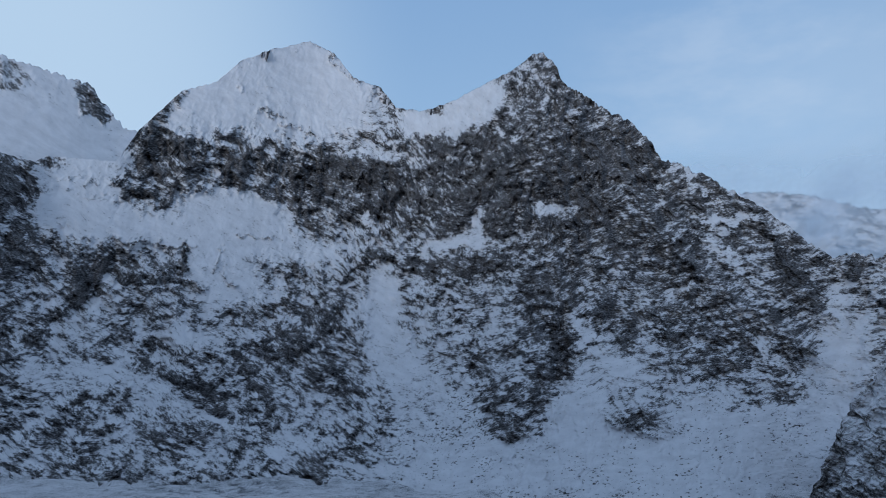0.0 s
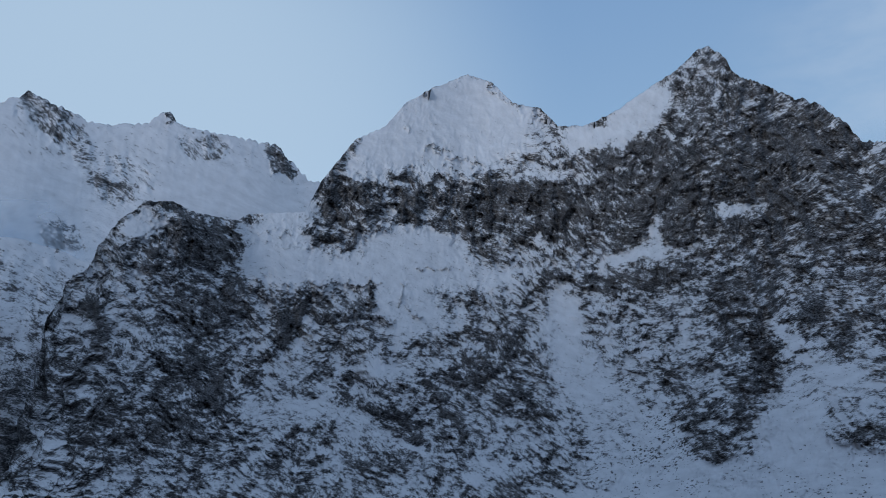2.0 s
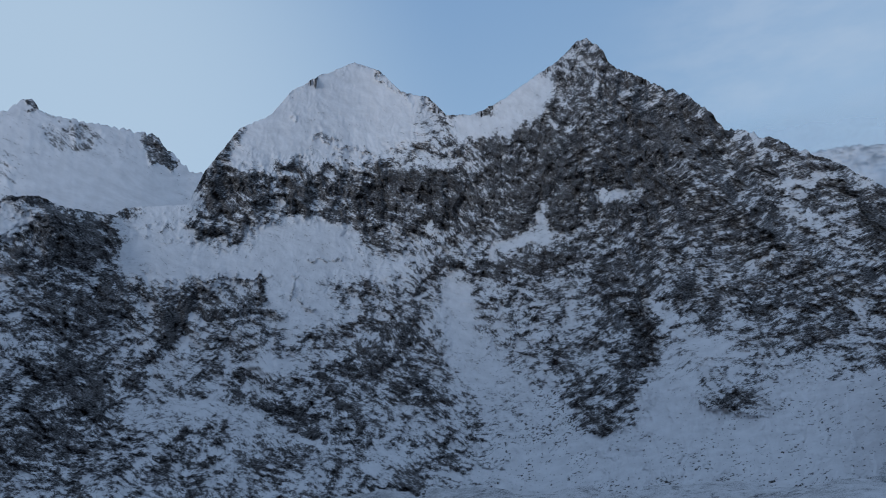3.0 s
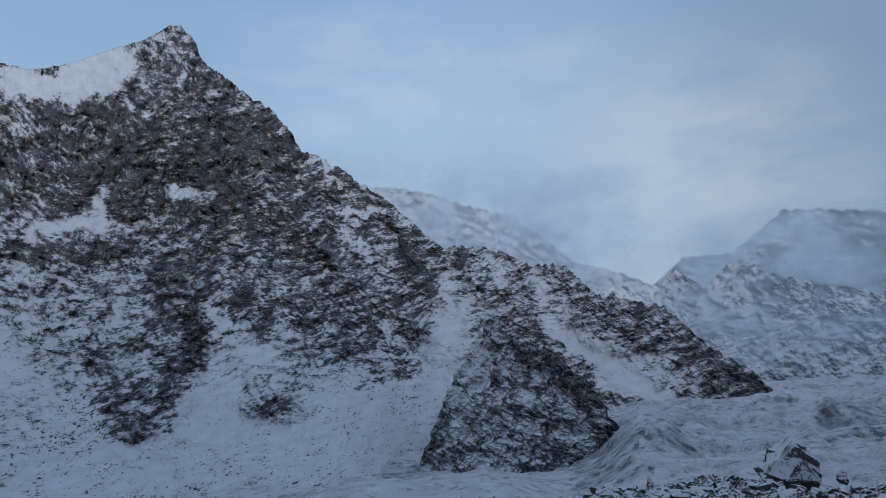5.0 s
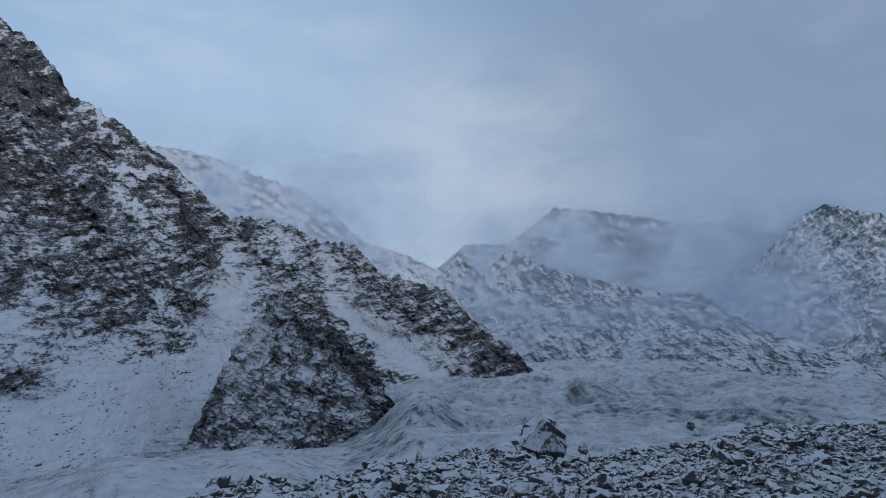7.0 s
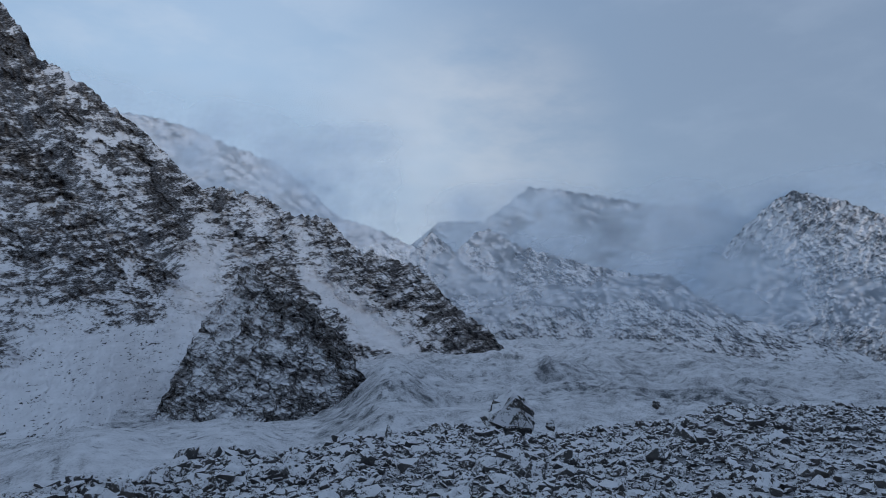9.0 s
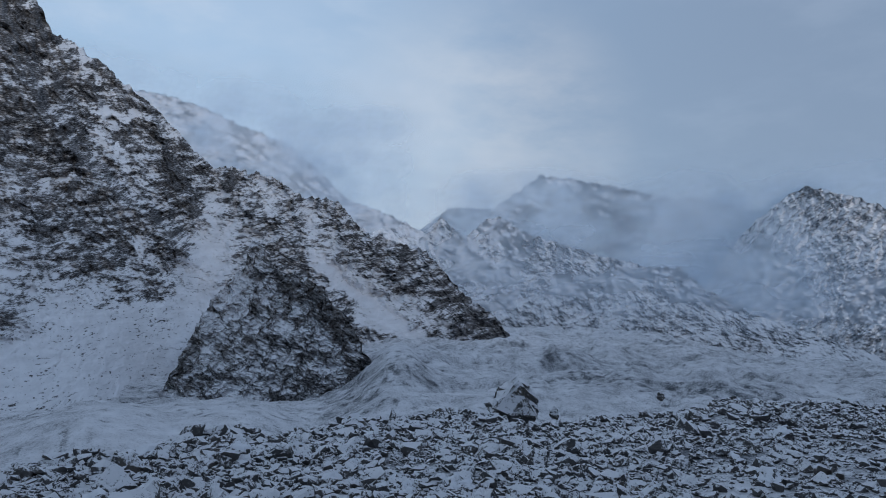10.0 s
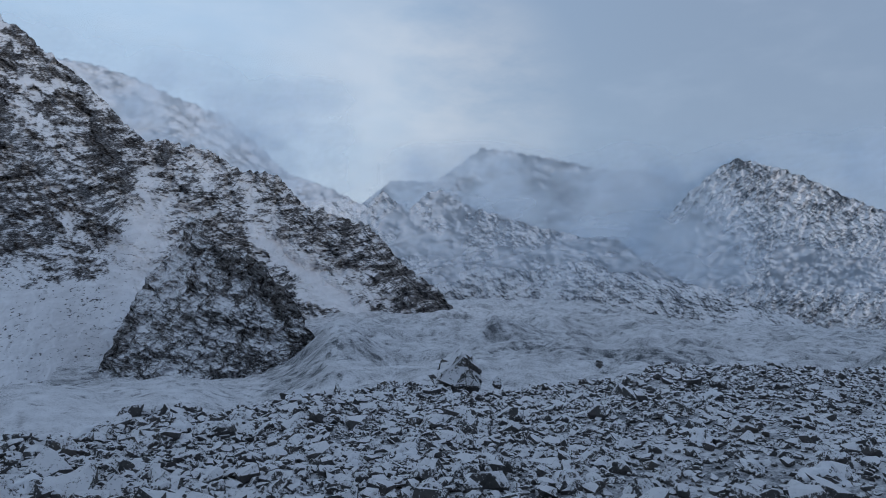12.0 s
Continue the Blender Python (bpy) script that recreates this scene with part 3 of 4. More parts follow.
# where the rock ends and the snow apron begins
ROCK_LINE = [(-50, -9), (-18, -9), (-9, -8), (-6.5, -4.5), (-5.6, -3.2), (-3.7, -2.4), (-2, 0.2), (-0.7, 0), (1.3, -3.3), (2.7, -3.9), (5.1, -2.7), (6.6, 0.4), (9.1, 0.1),
             (10.4, -1.9), (12.1, -2.5), (14.7, -1.9), (15.3, -0.1), (17.8, 0.6), (20, -0.5), (22.3, 0.5), (24.6, 0.4), (26.5, 1.7), (30, -2), (60, -9)]
A, E, R = slope_grid(az, FOOT, CREST + SPUR, FAR_FOOT, FAR_CREST, 470, 1.2, 0.08 + 0.16 * smooth(2, 8, az), 3)
where = ragged(A, E)
below = smooth(0.25, -0.35, where[1] - line(ROCK_LINE, A + 0.5 * (where[0] - A))) * smooth(-8.5, -6, A)
white = blots(SNOWFIELDS, where) + blots(DRIFTS, where) + blots(SNOW_BANKS, where) + blots(GULLIES, where)
dark = blots(CLIFFS, where) + 1.4 * blots(OUTCROPS, where) + 1.7 * blots(CRAGS, where) + 0.9 * blots(SPUR_CRAGS, where)
dark = np.maximum(dark, -1.05) + 0.9 * blots(CREVASSES, where)
white = np.minimum(white, 1.05)
calm = 1 - np.maximum(0.9 * np.clip(white + 0.4 * dark, 0, 1), 0.88 * below)
west = smooth(8, -16, A - 0.3 * E)
relief, beds, ledges = crags(A, E, 9 - 28 * west, -4 + 0.3 * E, 31, 0.46)
scale = R / 1500.0
shape = tents(BUTTRESSES, A, E, 17) + tents(RIBS, A, E, 18)
R = R - scale * calm * 50 * relief + scale * 22 * np.minimum(dark + 0.4, 0) - scale * 1.5 * shape
# flutes down the cliffs below the summits
flutes = ridged(where[0] * 1.0 + 0.25 * where[1], where[1] * 0.13, 33, 3, 0.55) * smooth(11, 14, E) * smooth(22, 18, E) * smooth(-30, -27, A) * smooth(12, 8, A) * np.clip(calm, 0, 1)
R = R - scale * 13 * flutes
# runnels down the apron
runnels = below * ridged(where[0] * 1.1, where[1] * 0.16, 29, 3, 0.6)
R = R - scale * 6 * runnels
# the left flank is ragged, not straight
A = A + 0.7 * smooth(-41, -48, A) * fbm(E * 0.35, A * 0.5, 26, 3, 0.5)
stones = smooth(0.3, 0.65, gnoise(A * 3.6, E * 7.5, 28) + 0.35 * gnoise(A * 0.7, E * 0.9, 27)) + 0.7 * smooth(0.15, 0.5, gnoise(A * 7.5, E * 13, 24) + 0.5 * gnoise(A * 0.5, E * 0.7, 23))
snow = 0.44 + 0.07 * smooth(22, 29, A) + 0.03 * smooth(10, 16, A) * smooth(12, 7, E) - 0.07 * smooth(-4, -14, A) * smooth(11, 6, E) - 0.06 * smooth(8, -1, E) * smooth(14, 4, A) - 0.05 * smooth(-6, 2, A) * smooth(24, 14, A) * smooth(14, 8, E) + cover(polar(A, E, R), relief, ledges, A, E, 47, calm) + 0.38 * white + 0.25 * dark
snow = snow - 0.07 * flutes + 0.14 * blots(SNOWFIELDS[5:10], where) + below * (0.34 - 0.5 * stones + 0.05 * runnels)
glacier = (blots(SNOWFIELDS[:5], where) > 0.45)
summit = (blots(SNOWFIELDS[5:10], where) > 0.45)
apron = below > 0.5
mountain("mountain", "steep dark rock mountain dusted with fresh snow above a glacier valley",
         [("hanging_glacier", glacier, "smooth white hanging glacier with crevasses"), ("summit_snowfield", summit, "white snow-covered summit slope"),
          ("snow_apron", apron, "pale snow fan with scattered stones"),
          ("snow_gully", blots(SNOWFIELDS[10:13], where) > 0.4, "narrow white snow gully"), ("dark_cliff", blots(CLIFFS[12:15], where) < -0.4, "bare dark vertical cliff")], A, E, R, snow, -60, 900, rock_snow, beds)

# the far range behind the glacier pass
RANGE = [(-70, 15), (-63.2, 16.6), (-61.3, 17.8), (-58.5, 18.9), (-56.3, 20.6), (-54.3, 20.4), (-52.6, 20.8), (-51.2, 21.8), (-48.7, 21.1), (-46.4, 20.4),
         (-43.2, 21), (-42.7, 21.2), (-41.7, 22.1), (-41.2, 22.2), (-40.0, 21.3), (-36.5, 21.1), (-32.6, 20.8), (-31.3, 19.6), (-29.9, 18.4), (-27, 17.5)]
az = np.linspace(-70, -27, 480)
A, E, R = slope_grid(az, [(-70, -8), (-27, -8)], RANGE, [(-70, 430), (-51, 430), (-46, 700), (-40, 800), (-27, 1350)], [(-70, 3300), (-27, 3300)], 320, 2.0, 0.2, 5)
where = ragged(A, E, 64)
white, dark = blots(RANGE_SNOW, where), blots(RANGE_CRAGS, where)
high = smooth(7, 11.5, E + 0.1 * (A + 50))
calm = np.clip(0.7 - 0.6 * high - 0.4 * white - 0.7 * dark, 0.05, 1)
relief, beds, ledges = crags(A, E, -20, -50, 61, 0.3)
R = R - R / 1500 * calm * 62 * relief
snow = 0.5 + cover(polar(A, E, R), relief, ledges, A, E, 66, calm) + 0.32 * high + 0.3 * white + 0.62 * dark
mountain("mountain", "far snow-covered range with pale rocky crest", [("cliff_band", blots(RANGE_CRAGS[:2], where) < -0.5, "dark cliff under drifting cloud"),
         ("snowfield", white > 0.25, "wide smooth snowfield")], A, E, R, snow, -60, 600, rock_snow, beds)

# the triangular rock boss at the valley's edge
BOSS = [(23.8, -7), (24.3, -5.6), (25.4, -3), (27.6, 1.2), (29.2, 3.3), (29.9, 5.4), (30.4, 5.5), (31, 4.4), (32.1, 3.2), (33.8, 3), (35.5, 2.1), (37, 0.4), (38.4, -1.5), (39.8, -3.7), (40.3, -5)]
az = np.linspace(23.8, 40.3, 330)
A, E, R = slope_grid(az, [(23.8, -7.4), (26.5, -8.6), (29.9, -9.4), (35.1, -8.4), (38.6, -6.6), (40.3, -5.8)], BOSS, [(23.8, 520), (30, 420), (40.6, 490)], [(23.8, 530), (31, 640), (40.6, 500)], 240, 1.0, 0.2, 8)
where = ragged(A, E, 76)
dark = blots(BOSS_CRAGS, where)
relief, beds, ledges = crags(A, E, -28, 32, 71, 1.0)
R = R - R / 1500 * 30 * relief + 7 * dark
A = A + 0.35 * fbm(A * 0.8, E * 0.8, 77, 3)
snow = 0.49 + cover(polar(A, E, R), relief, ledges, A, E, 74) + 0.32 * dark
mountain("rock_spur", "triangular dark rock spur dusted with snow beside the valley", [("overhang", blots(BOSS_CRAGS[:1], where) < -0.4, "bare dark overhang")], A, E, R, snow, -60, 60, spur_rock, beds, "rock")


def far_mountain(label, crest, el_foot, r0, r1, cols, rows, seed, base, dip):
    az = np.linspace(crest[0][0], crest[-1][0], cols)
    A, E, R = slope_grid(az, [(-90, el_foot), (90, el_foot)], crest, [(-90, r0), (90, r0)], [(-90, r1), (90, r1)], rows, 1.1, 0.15, seed)
    relief, beds, ledges = crags(A, E, dip, 60, seed, 1.5)
    R = R - R / 1500 * 20 * relief
    snow = base + cover(polar(A, E, R), relief, ledges, A, E, seed + 20) + 0.08 * fbm(A * 0.4, E * 0.4, seed + 30, 3)
    mountain("mountain", label, [], A, E, R, snow, -150, 500, hazed_rock_snow, beds, "mountain", "far mountains")


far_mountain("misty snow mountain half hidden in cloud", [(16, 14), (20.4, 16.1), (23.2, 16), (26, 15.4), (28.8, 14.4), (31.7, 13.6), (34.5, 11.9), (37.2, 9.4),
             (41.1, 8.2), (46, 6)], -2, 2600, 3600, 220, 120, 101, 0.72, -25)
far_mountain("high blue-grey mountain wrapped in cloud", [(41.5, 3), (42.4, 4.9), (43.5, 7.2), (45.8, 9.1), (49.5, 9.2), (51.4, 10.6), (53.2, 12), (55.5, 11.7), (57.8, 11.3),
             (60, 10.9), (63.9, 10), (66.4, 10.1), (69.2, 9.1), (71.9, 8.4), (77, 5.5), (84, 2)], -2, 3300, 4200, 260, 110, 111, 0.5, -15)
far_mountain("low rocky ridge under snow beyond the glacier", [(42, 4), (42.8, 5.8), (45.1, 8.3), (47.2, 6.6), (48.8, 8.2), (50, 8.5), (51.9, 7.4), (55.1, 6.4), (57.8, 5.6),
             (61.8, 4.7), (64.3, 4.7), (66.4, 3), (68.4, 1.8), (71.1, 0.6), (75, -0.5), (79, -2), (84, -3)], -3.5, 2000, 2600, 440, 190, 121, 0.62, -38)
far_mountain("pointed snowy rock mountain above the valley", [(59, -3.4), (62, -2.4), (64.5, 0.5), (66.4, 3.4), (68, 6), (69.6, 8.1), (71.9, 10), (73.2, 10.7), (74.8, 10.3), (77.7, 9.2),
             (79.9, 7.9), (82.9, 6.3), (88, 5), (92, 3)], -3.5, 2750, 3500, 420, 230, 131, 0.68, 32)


# unseen ridge added behind the viewpoint: blocks low light, and closes the place
SHADE_RIDGE = [(92, 4), (105, 9), (125, 14), (150, 17), (180, 20), (205, 21), (222, 20), (240, 18), (262, 15), (280, 11), (292, 7)]
az = np.linspace(92, 292, 300)
A, E, R = slope_grid(az, [(92, -4), (292, -4)], SHADE_RIDGE, [(92, 500), (292, 500)], [(92, 2200), (160, 2200), (200, 1500), (292, 1500)], 60, 1.2, 0.3, 9)
relief, beds, ledges = crags(A, E, 20, 180, 141, 0.12)
R = R - R / 1500 * 90 * relief
mountain("mountain", "added unseen dark snow-dusted ridge that shades the lower slopes", [], A, E, R, 0.45 + cover(polar(A, E, R), relief, ledges, A, E, 147), -60, 600, rock_snow, beds)

# ---- mist ----
def mist_bank(label, a0, a1, e0, e1, r, density, seed, top=0.5):
    """A thin bank of mist: ragged, denser in its middle, fading to all sides."""
    az, el = np.linspace(a0, a1, 90), np.linspace(e0, e1, 50)
    A, E = np.meshgrid(az, el)
    u, v = (A - a0) / (a1 - a0), (E - e0) / (e1 - e0)
    fade = smooth(0, 0.22, u) * smooth(1, 0.78, u) * smooth(0, 0.3, v) * smooth(1, top, v)
    wisp = 0.7 + 0.38 * fbm(A * 0.16, E * 0.3, seed, 5, 0.6)
    R = r + 60 * fbm(A * 0.1, E * 0.15, seed + 3, 3)
    ob = new("mist_bank", grid_mesh("mist_bank", polar(A, E, R), {"thickness": np.clip(density * fade * wisp, 0, 0.9)}, None, [mist]))
    return tagged(ob, label, "mist", "mist banks", "stuff")


mist_bank("grey-blue cloud veil before the high mountain", 40, 92, -1, 14, 3600, 1.1, 201, 0.72)
mist_bank("thin mist over the low rocky ridge", 38, 80, 0, 13, 1900, 0.45, 202, 0.4)
mist_bank("drifting mist at the foot of the pointed mountain", 58, 76, -1, 10, 2700, 0.55, 203, 0.4)
mist_bank("thin blue mist over the head of the valley", 40, 95, -1.5, 9, 1700, 0.4, 206, 0.45)
mist_bank("pale cloud over the misty snow mountain", 8, 46, 4, 21, 2450, 0.85, 204, 0.6)
mist_bank("low cloud drifting under the far range", -72, -43, 7, 18, 1750, 0.6, 205, 0.45)
# ---- ground ----
EDGE = [(-180, 30), (-75, 40), (-62, 38), (-57, 33), (-53, 27), (-50, 17), (-47, 12), (-40, 9), (13, 8.2), (22, 9), (33, 9.7), (38, 11.5), (48, 12.4), (61, 13.2),
        (65, 15), (68, 18.5), (72, 20), (80, 20), (95, 30), (180, 30)]
OPEN_FLOOR = [(0, -45), (300, -45), (500, -47), (800, -50), (1400, -57), (1800, -46), (2400, -8), (2800, 25), (4900, 50)]
SIDE_FLOOR = [(0, -40), (300, -40), (1000, -60), (1900, -74), (4900, -190)]
WALL_FLOOR = [(0, -60), (420, -60), (4900, -60)]


def edge_of(a):
    return line(EDGE, a) * (1 + 0.08 * fbm(a * 0.12, a * 0, 5, 3))


def top_height(x, y):
    return 0.10 * fbm(x / 2.5, y / 2.5, 81, 4) * np.clip(np.hypot(x, y) / 3, 0, 1)


az = np.concatenate([np.arange(-180, -68, 4), np.arange(-68, 86, 0.24), np.arange(88, 181, 4)])
rr = np.concatenate([[0.0, 1], np.geomspace(2, 60, 80), np.geomspace(62, 300, 40), np.geomspace(301, 1700, 340), np.geomspace(1710, 2500, 40), np.geomspace(2550, 4900, 30)])
A, RR = np.meshgrid(az, rr)
X, Y = RR * np.sin(np.radians(A)), RR * np.cos(np.radians(A))
wv, ws = smooth(33, 43, A), smooth(60, 72, A)
floor = line(WALL_FLOOR, RR) * (1 - wv) + wv * (line(OPEN_FLOOR, RR) * (1 - ws) + ws * line(SIDE_FLOOR, RR))
mounds = np.zeros_like(A)
# heading, distance, half width in degrees, half depth as a share, metres: fans and moraine ridges on the valley floor
for a, d, wa, wd, h in ((42, 470, 2.6, 0.25, 12), (46, 620, 5, 0.12, 9), (56, 560, 5, 0.10, 10), (66, 700, 4, 0.10, 9), (50, 1250, 7, 0.08, 14), (62, 1300, 7, 0.07, 12),
                        (20, 330, 6, 0.2, 10), (30, 350, 4, 0.18, 8), (72, 1000, 6, 0.08, 10), (58, 900, 3, 0.12, 12)):
    mounds += 1.4 * h * np.exp(-((A - a) / wa) ** 2 - (np.log(np.maximum(RR, 1) / d) / wd) ** 2)
bank = ridged(X / 210 + 0.3 * fbm(X / 90, Y / 90, 85, 3), Y / 130, 82, 4, 0.5)
lumps = fbm(X / 26, Y / 26, 83, 4, 0.6)
heaps = ridged(X / 150 + 0.5 * fbm(X / 80, Y / 80, 89, 3), Y / 150, 90, 4, 0.45) - 0.6
beyond = RR - edge_of(A)
Z = np.where(beyond < 0, top_height(X, Y), np.maximum(floor + np.clip(RR / 500, 0, 1) * ((4 + 5 * wv) * bank + 1.0 * lumps + 7 * wv * heaps * (0.4 + 0.6 * smooth(-0.1, 0.4, fbm(X / 160, Y / 160, 91, 3)))) + mounds, -0.75 * beyond))
P = np.stack([X, Y, Z], -1)
rubble = 0.24 * smooth(0.0, 0.5, fbm(X / 120, Y / 90, 86, 4)) * (0.6 + 0.6 * fbm(X / 9, Y / 9, 87, 3)) + 0.3 * smooth(0.35, 0.6, gnoise(X / 5, Y / 5, 94) + 0.3 * gnoise(X / 90, Y / 90, 95))
snow = 0.67 - 0.06 * heaps * smooth(250, 450, RR) + 0.006 * mounds + 0.5 * (up_of(P) - 0.97) - rubble + 0.12 * fbm(X / 14, Y / 14, 84, 3)
snow = np.where(beyond < 0, 0.56 + 0.25 * fbm(X / 3.1, Y / 3.1, 88, 3), snow)
ground = tagged(new("ground", grid_mesh("ground", P, {"snow": snow}, None, [ground_snow])), "snow-covered glacier valley floor with low rubble ridges", "ground", kind="structure")


# ---- stones of the moraine ----
rng = np.random.default_rng(7)


def stone_mesh(name, flat, points=15):
    """An angular slab about one metre across: the hull of points strewn in a flattened block."""
    bm = bmesh.new()
    for k in range(points):
        x, y, z = rng.uniform(-0.5, 0.5, 3)
        m = 2 * (abs(x) ** 4 + abs(y) ** 4 + abs(z) ** 4) ** 0.25
        x, y, z = x / m, y / m, z / m
        bm.verts.new((x, y * 0.75, z * flat * (0.8 if z > 0 else 1.0)))
    bmesh.ops.convex_hull(bm, input=bm.verts)
    loose = [v for v in bm.verts if not v.link_faces]
    bmesh.ops.delete(bm, geom=loose, context="VERTS")
    bmesh.ops.triangulate(bm, faces=bm.faces)
    me = bpy.data.meshes.new(name)
    bm.to_mesh(me)
    bm.free()
    me.materials.append(snowy_stone)
    return me


KINDS = [stone_mesh("stone", f) for f in (0.3, 0.4, 0.45, 0.5, 0.55, 0.6, 0.7, 0.8, 0.5, 0.35, 0.65, 0.75)]


def strewn(count, a0, a1, r0, seed, middle=0.08):
    """Places for stones on the moraine's top: x, y, z, size, turn, lean, kind."""
    g = np.random.default_rng(seed)
    a = g.uniform(a0, a1, count)
    a = np.where(a > 180, a - 360, a)
    far = edge_of(a) + 0.6
    r = np.sqrt(g.uniform(0, 1, count) * (far ** 2 - r0 ** 2) + r0 ** 2)
    x, y = r * np.sin(np.radians(a)), r * np.cos(np.radians(a))
    size = np.clip(middle * np.exp(0.58 * g.normal(0, 1, count)), 0.035, 0.45)
    z = top_height(x, y) + size * g.uniform(-0.02, 0.3, count) - 0.5 * np.clip(r - far + 0.6, 0, 1)
    return np.stack([x, y, z, size, g.uniform(0, 6.283, count), g.normal(0, 0.34, count), g.normal(0, 0.34, count), g.integers(0, len(KINDS), count)], 1)


def joined(name, rows, label):
    """All the stones that nobody would count, as one mesh."""
    vs, fs, base = [], [], 0
    shapes = []
    for me in KINDS:
        v, f = np.empty(len(me.vertices) * 3), np.empty(len(me.polygons) * 3, dtype=np.int32)
        me.vertices.foreach_get("co", v)
        me.loops.foreach_get("vertex_index", f)
        shapes.append((v.reshape(-1, 3), f.reshape(-1, 3)))
    for x, y, z, size, turn, lx, ly, kind in rows:
        v, f = shapes[int(kind)]
        m = np.array(Euler((lx, ly, turn)).to_matrix()) * size
        vs.append(v @ m.T + (x, y, z))
        fs.append(f + base)
        base += len(v)
    me = bpy.data.meshes.new(name)
    me.from_pydata(np.concatenate(vs), [], np.concatenate(fs).tolist())
    me.materials.append(snowy_stone)
    return tagged(new(name, me), label, "rubble", kind="stuff")


spread = strewn(30000, 8, 90, 4.6, 21, 0.065)
far_r = np.hypot(spread[:, 0], spread[:, 1])
first = np.argsort(-(spread[:, 3] / far_r) * (np.degrees(np.arctan2(spread[:, 0], spread[:, 1])) > 20))[:300]
rest = np.delete(spread, first, axis=0)
joined("moraine_rubble", rest, "grey angular moraine stones dusted with snow")
joined("moraine_rubble", strewn(5500, -72, -45, 10, 22, 0.19), "snow-dusted rubble slope of the moraine")
joined("moraine_rubble", strewn(2600, 90, 288, 1.2, 23, 0.3), "loose stones and snow around the viewpoint")
joined("moraine_rubble", strewn(500, -45, 8, 1.2, 24, 0.2), "scattered stones at the moraine's edge")
for x, y, z, size, turn, lx, ly, kind in spread[first]:
    ob = new("stone", KINDS[int(kind)])
    ob.parent = ground
    ob.matrix_basis = Matrix.LocRotScale((x, y, z), Euler((lx, ly, turn)), (size,) * 3)


# ---- single boulders ----
def boulder(label, az, far, size, flat, tall, turn, lean, seed, material=None, capped=True, taper=0.45):
    """A broken boulder with a crust of snow on what faces up, standing on the moraine."""
    g = np.random.default_rng(seed)
    bm = bmesh.new()
    for k in range(26):
        d = g.normal(0, 1, 3)
        d /= (np.abs(d) ** 2.2).sum() ** (1 / 2.2)
        d[:2] *= 1 - taper * max(d[2], 0)
        bm.verts.new((d[0] * 0.5, d[1] * 0.5 * flat, (d[2] * 0.5 + 0.4) * tall))
    bmesh.ops.convex_hull(bm, input=bm.verts)
    bmesh.ops.delete(bm, geom=[v for v in bm.verts if not v.link_faces], context="VERTS")
    bmesh.ops.bevel(bm, geom=bm.edges[:], offset=0.015, segments=1, affect="EDGES")
    bmesh.ops.triangulate(bm, faces=bm.faces)
    bmesh.ops.subdivide_edges(bm, edges=[e for e in bm.edges if e.calc_length() > 0.12], cuts=2, use_grid_fill=True)
    for v in bm.verts:
        v.co += v.normal * 0.09 * noise.fractal(v.co * 5 + Vector((seed, 0, 0)), 1.0, 2.0, 4)
    bm.normal_update()
    a = radians(az)
    x, y = far * math.sin(a), far * math.cos(a)
    top = tagged(new("boulder"), label, "boulder", "single boulders of the moraine")
    top.matrix_basis = Matrix.LocRotScale((x, y, float(top_height(np.array(x), np.array(y))) - 0.12 * size), Euler((0, lean, turn)), (size,) * 3)
    cap = bm.copy()
    turned = Euler((0, lean, turn)).to_matrix()
    lies = {f for f in cap.faces if (turned @ f.normal).z > 0.62 + 0.3 * noise.noise(f.calc_center_median() * 5)}
    whole, todo = set(), [max(cap.faces, key=lambda f: f.calc_center_median().z + (10 if f in lies else 0))]
    while todo:
        f = todo.pop()
        if f in lies and f not in whole:
            whole.add(f)
            todo.extend(g for e in f.edges for g in e.link_faces)
    bmesh.ops.delete(cap, geom=[f for f in cap.faces if f not in whole], context="FACES")
    for v in cap.verts:
        v.co += v.normal * (0.004 if v.is_boundary else 0.035)
    for name, mesh, material in (("rock", bm, material or snowy_stone), ("snow_cap", cap, fresh_snow)):
        if not mesh.faces or (name == "snow_cap" and not capped):
            continue
        for f in mesh.faces:
            f.smooth = name == "snow_cap"
        me = bpy.data.meshes.new(name)
        mesh.to_mesh(me)
        mesh.free()
        me.materials.append(material)
        ob = new(name, me)
        ob.parent = top
        tagged(ob, "thin crust of white snow" if name == "snow_cap" else "")


fresh_snow = snow_material()
streaked_stone = stone_material("streaked_stone", -1.2, -0.2)
boulder("large pale boulder streaked with snow on the moraine", 51.6, 12.9, 1.25, 0.8, 0.72, 0.5, 0.04, 33, streaked_stone, False, 0.85)
boulder("small upright white-capped block beside the large boulder", 54.9, 13.0, 0.25, 0.7, 1.0, 0.2, 0.05, 2, streaked_stone)
boulder("tilted flat slab covered with smooth snow", 47.3, 7.2, 0.46, 0.7, 0.42, 0.5, -0.18, 3)
boulder("broad flat snow-covered slab among the rubble", 68.3, 10.1, 0.55, 0.55, 0.26, 0.9, 0.05, 4)
boulder("dark bare angular rock", 43.2, 6.8, 0.30, 0.8, 0.6, 1.2, 0.1, 5)
boulder("dark angular rock with white snow cap", 20.4, 6.6, 0.52, 0.7, 0.5, 0.3, 0.12, 6)
boulder("rounded grey stone with thin snow", 62.3, 7.7, 0.30, 0.8, 0.7, 2.0, 0.0, 7)
boulder("dark wedge-shaped rock at the moraine's edge", 38.9, 10.7, 0.56, 0.6, 0.45, 0.7, 0.2, 8)
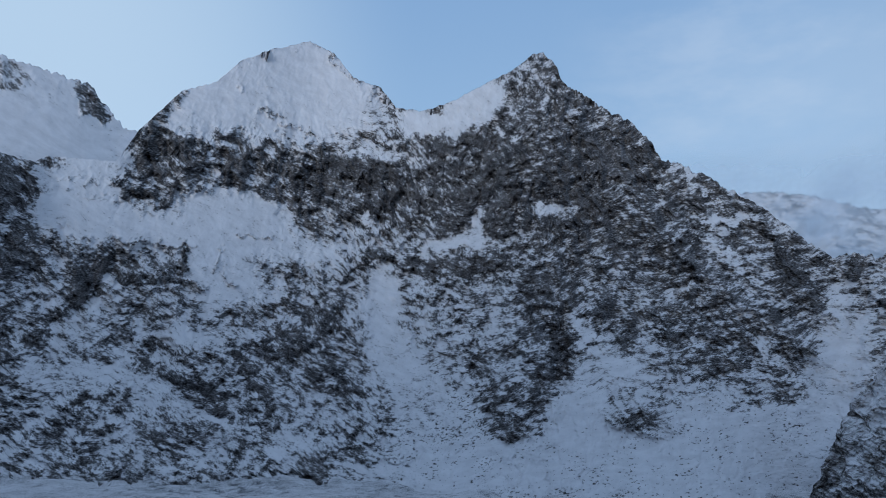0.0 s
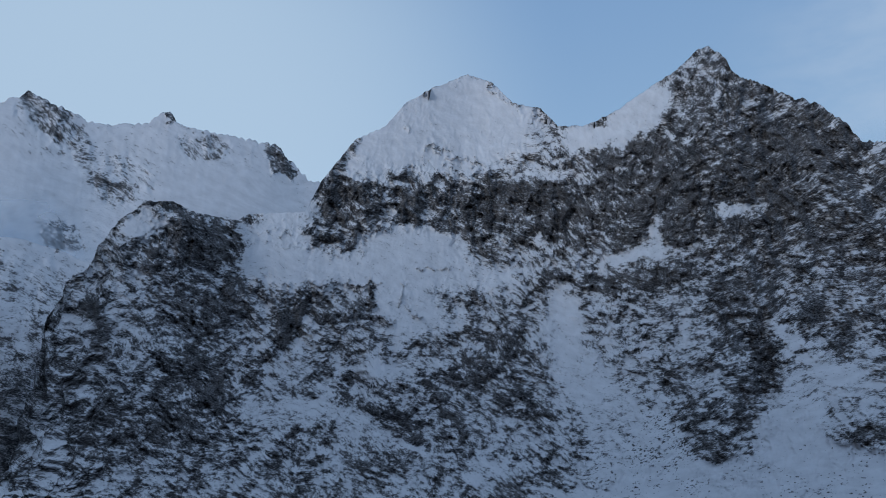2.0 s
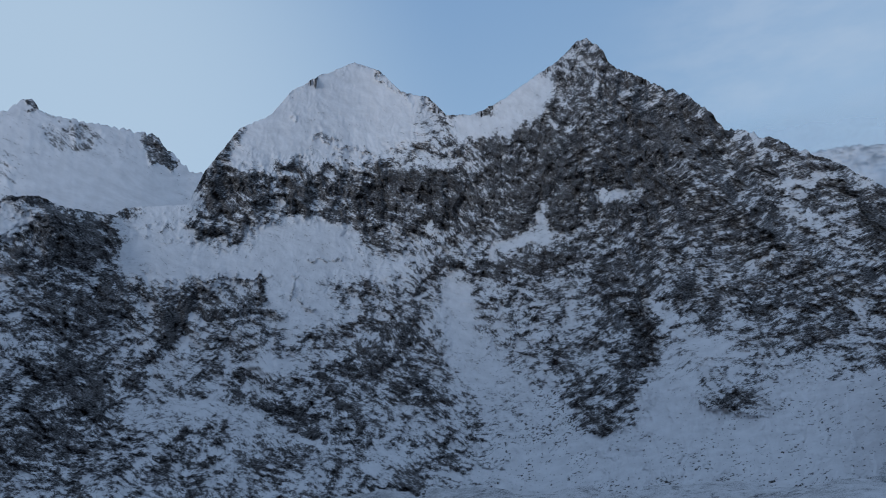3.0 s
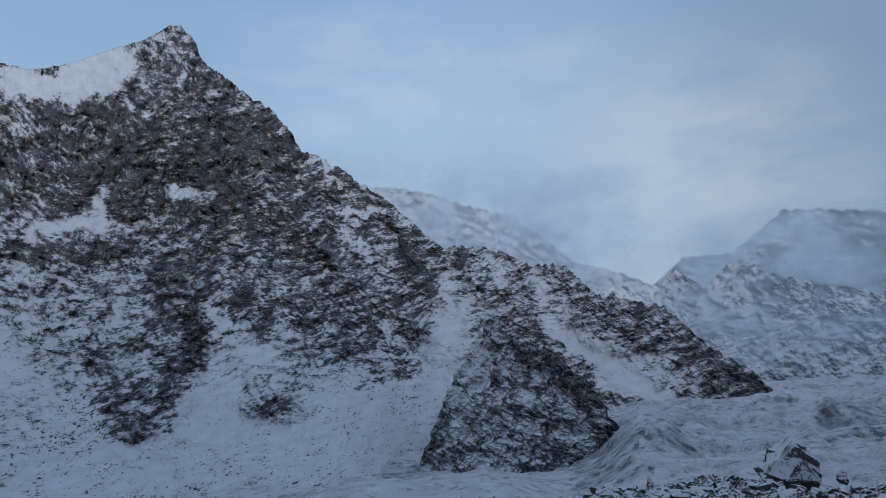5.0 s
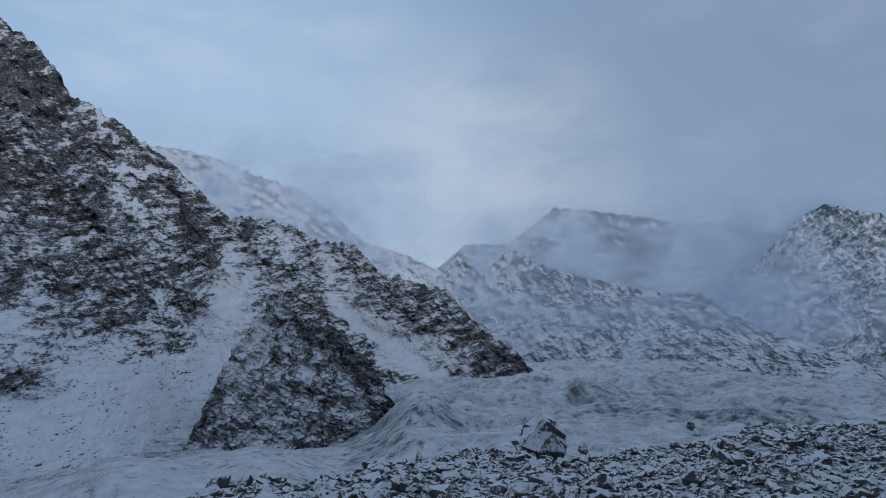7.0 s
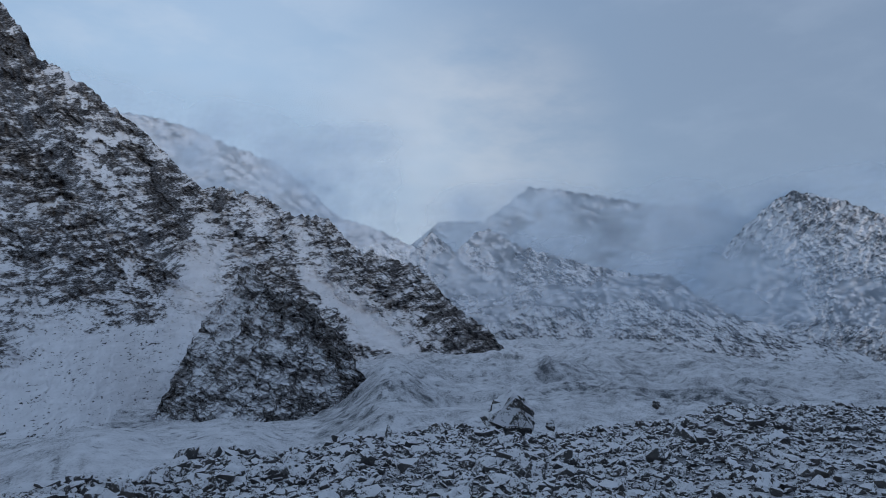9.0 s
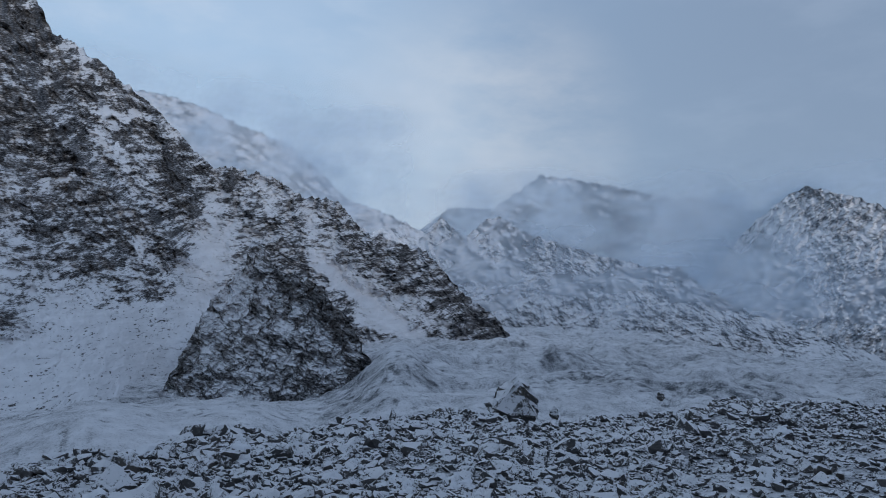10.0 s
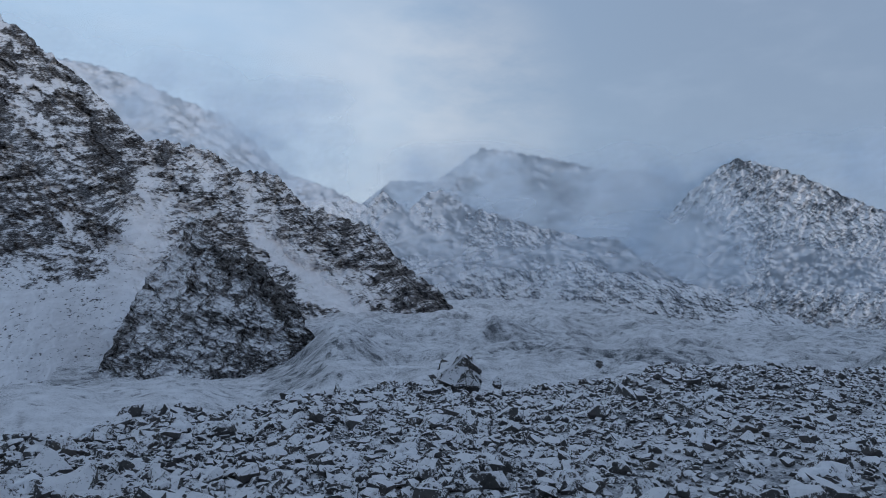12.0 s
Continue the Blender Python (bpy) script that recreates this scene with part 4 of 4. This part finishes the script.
boulder("snow-topped rock at the moraine's edge", 24.8, 8.7, 0.48, 0.7, 0.5, 2.6, -0.1, 9)
boulder("squat dark rock at the moraine's edge", 34.0, 9.2, 0.36, 0.8, 0.6, 1.6, 0.15, 10)
boulder("blocky snow-dusted rock among the rubble", 70.5, 8.6, 0.42, 0.8, 0.6, 0.1, -0.1, 11)
boulder("lone dark stone on the snowy rubble slope", -48.2, 14.2, 0.32, 0.8, 0.7, 0.5, 0.1, 12)
boulder("low rounded rock under a smooth snow cap", -54.5, 17.5, 0.9, 0.8, 0.28, 0.5, 0.0, 13)
boulder("flat rock with a smooth snow cap at the moraine's edge", 23.9, 8.8, 0.58, 0.70, 0.40, 0.0, 0.00, 40)
boulder("dark angular rock at the moraine's edge", 29.9, 8.7, 0.43, 0.80, 0.50, 1.7, 0.13, 41)
boulder("dark wedge of rock at the moraine's edge", 33.0, 8.4, 0.45, 0.70, 0.65, 3.4, -0.13, 42)
boulder("small dark angular rock among the rubble", 39.0, 8.3, 0.30, 0.80, 0.60, 5.1, 0.00, 43)
boulder("broken dark rock with snow on top", 41.0, 7.7, 0.38, 0.70, 0.45, 0.5, 0.13, 44)
boulder("brown angular rock with thin snow", 69.0, 10.9, 0.49, 0.80, 0.60, 2.2, -0.13, 45)
boulder("snow-covered block on the rubble crest", 71.9, 14.5, 0.47, 0.80, 0.80, 3.9, 0.01, 46)
boulder("broad slab under smooth snow among the rubble", 78.9, 7.7, 0.69, 0.60, 0.35, 5.6, 0.13, 47)
boulder("grey upright stone leaning on a snowy slab", 79.8, 8.3, 0.30, 0.80, 0.90, 1.0, -0.13, 48)
boulder("low snow-topped rock among the rubble", 68.2, 7.2, 0.35, 0.70, 0.50, 2.7, 0.01, 49)
boulder("dark rock with broken snow", 74.2, 7.7, 0.31, 0.80, 0.60, 4.4, 0.13, 50)
boulder("snow-capped stone among the rubble", 60.6, 6.4, 0.36, 0.70, 0.50, 6.1, -0.13, 51)
boulder("dark rock on the rubble crest", 38.6, 10.4, 0.42, 0.70, 0.50, 1.6, 0.01, 52)
boulder("lone dark stone on the snow below the moraine", 63.0, 17.3, 0.25, 0.90, 0.90, 3.3, 0.12, 53)
boulder("angular rock on the rubble crest", 75.6, 19.4, 0.71, 0.70, 0.50, 5.0, -0.14, 54)
boulder("snow-topped block on the rubble slope", 71.4, 12.7, 0.62, 0.70, 0.50, 0.4, 0.01, 55)
boulder("brown block on the rubble slope", 69.9, 11.9, 0.39, 0.80, 0.70, 2.1, 0.12, 56)
boulder("dark stone with a snow cap among the rubble", 37.2, 7.4, 0.36, 0.80, 0.50, 3.8, -0.14, 57)
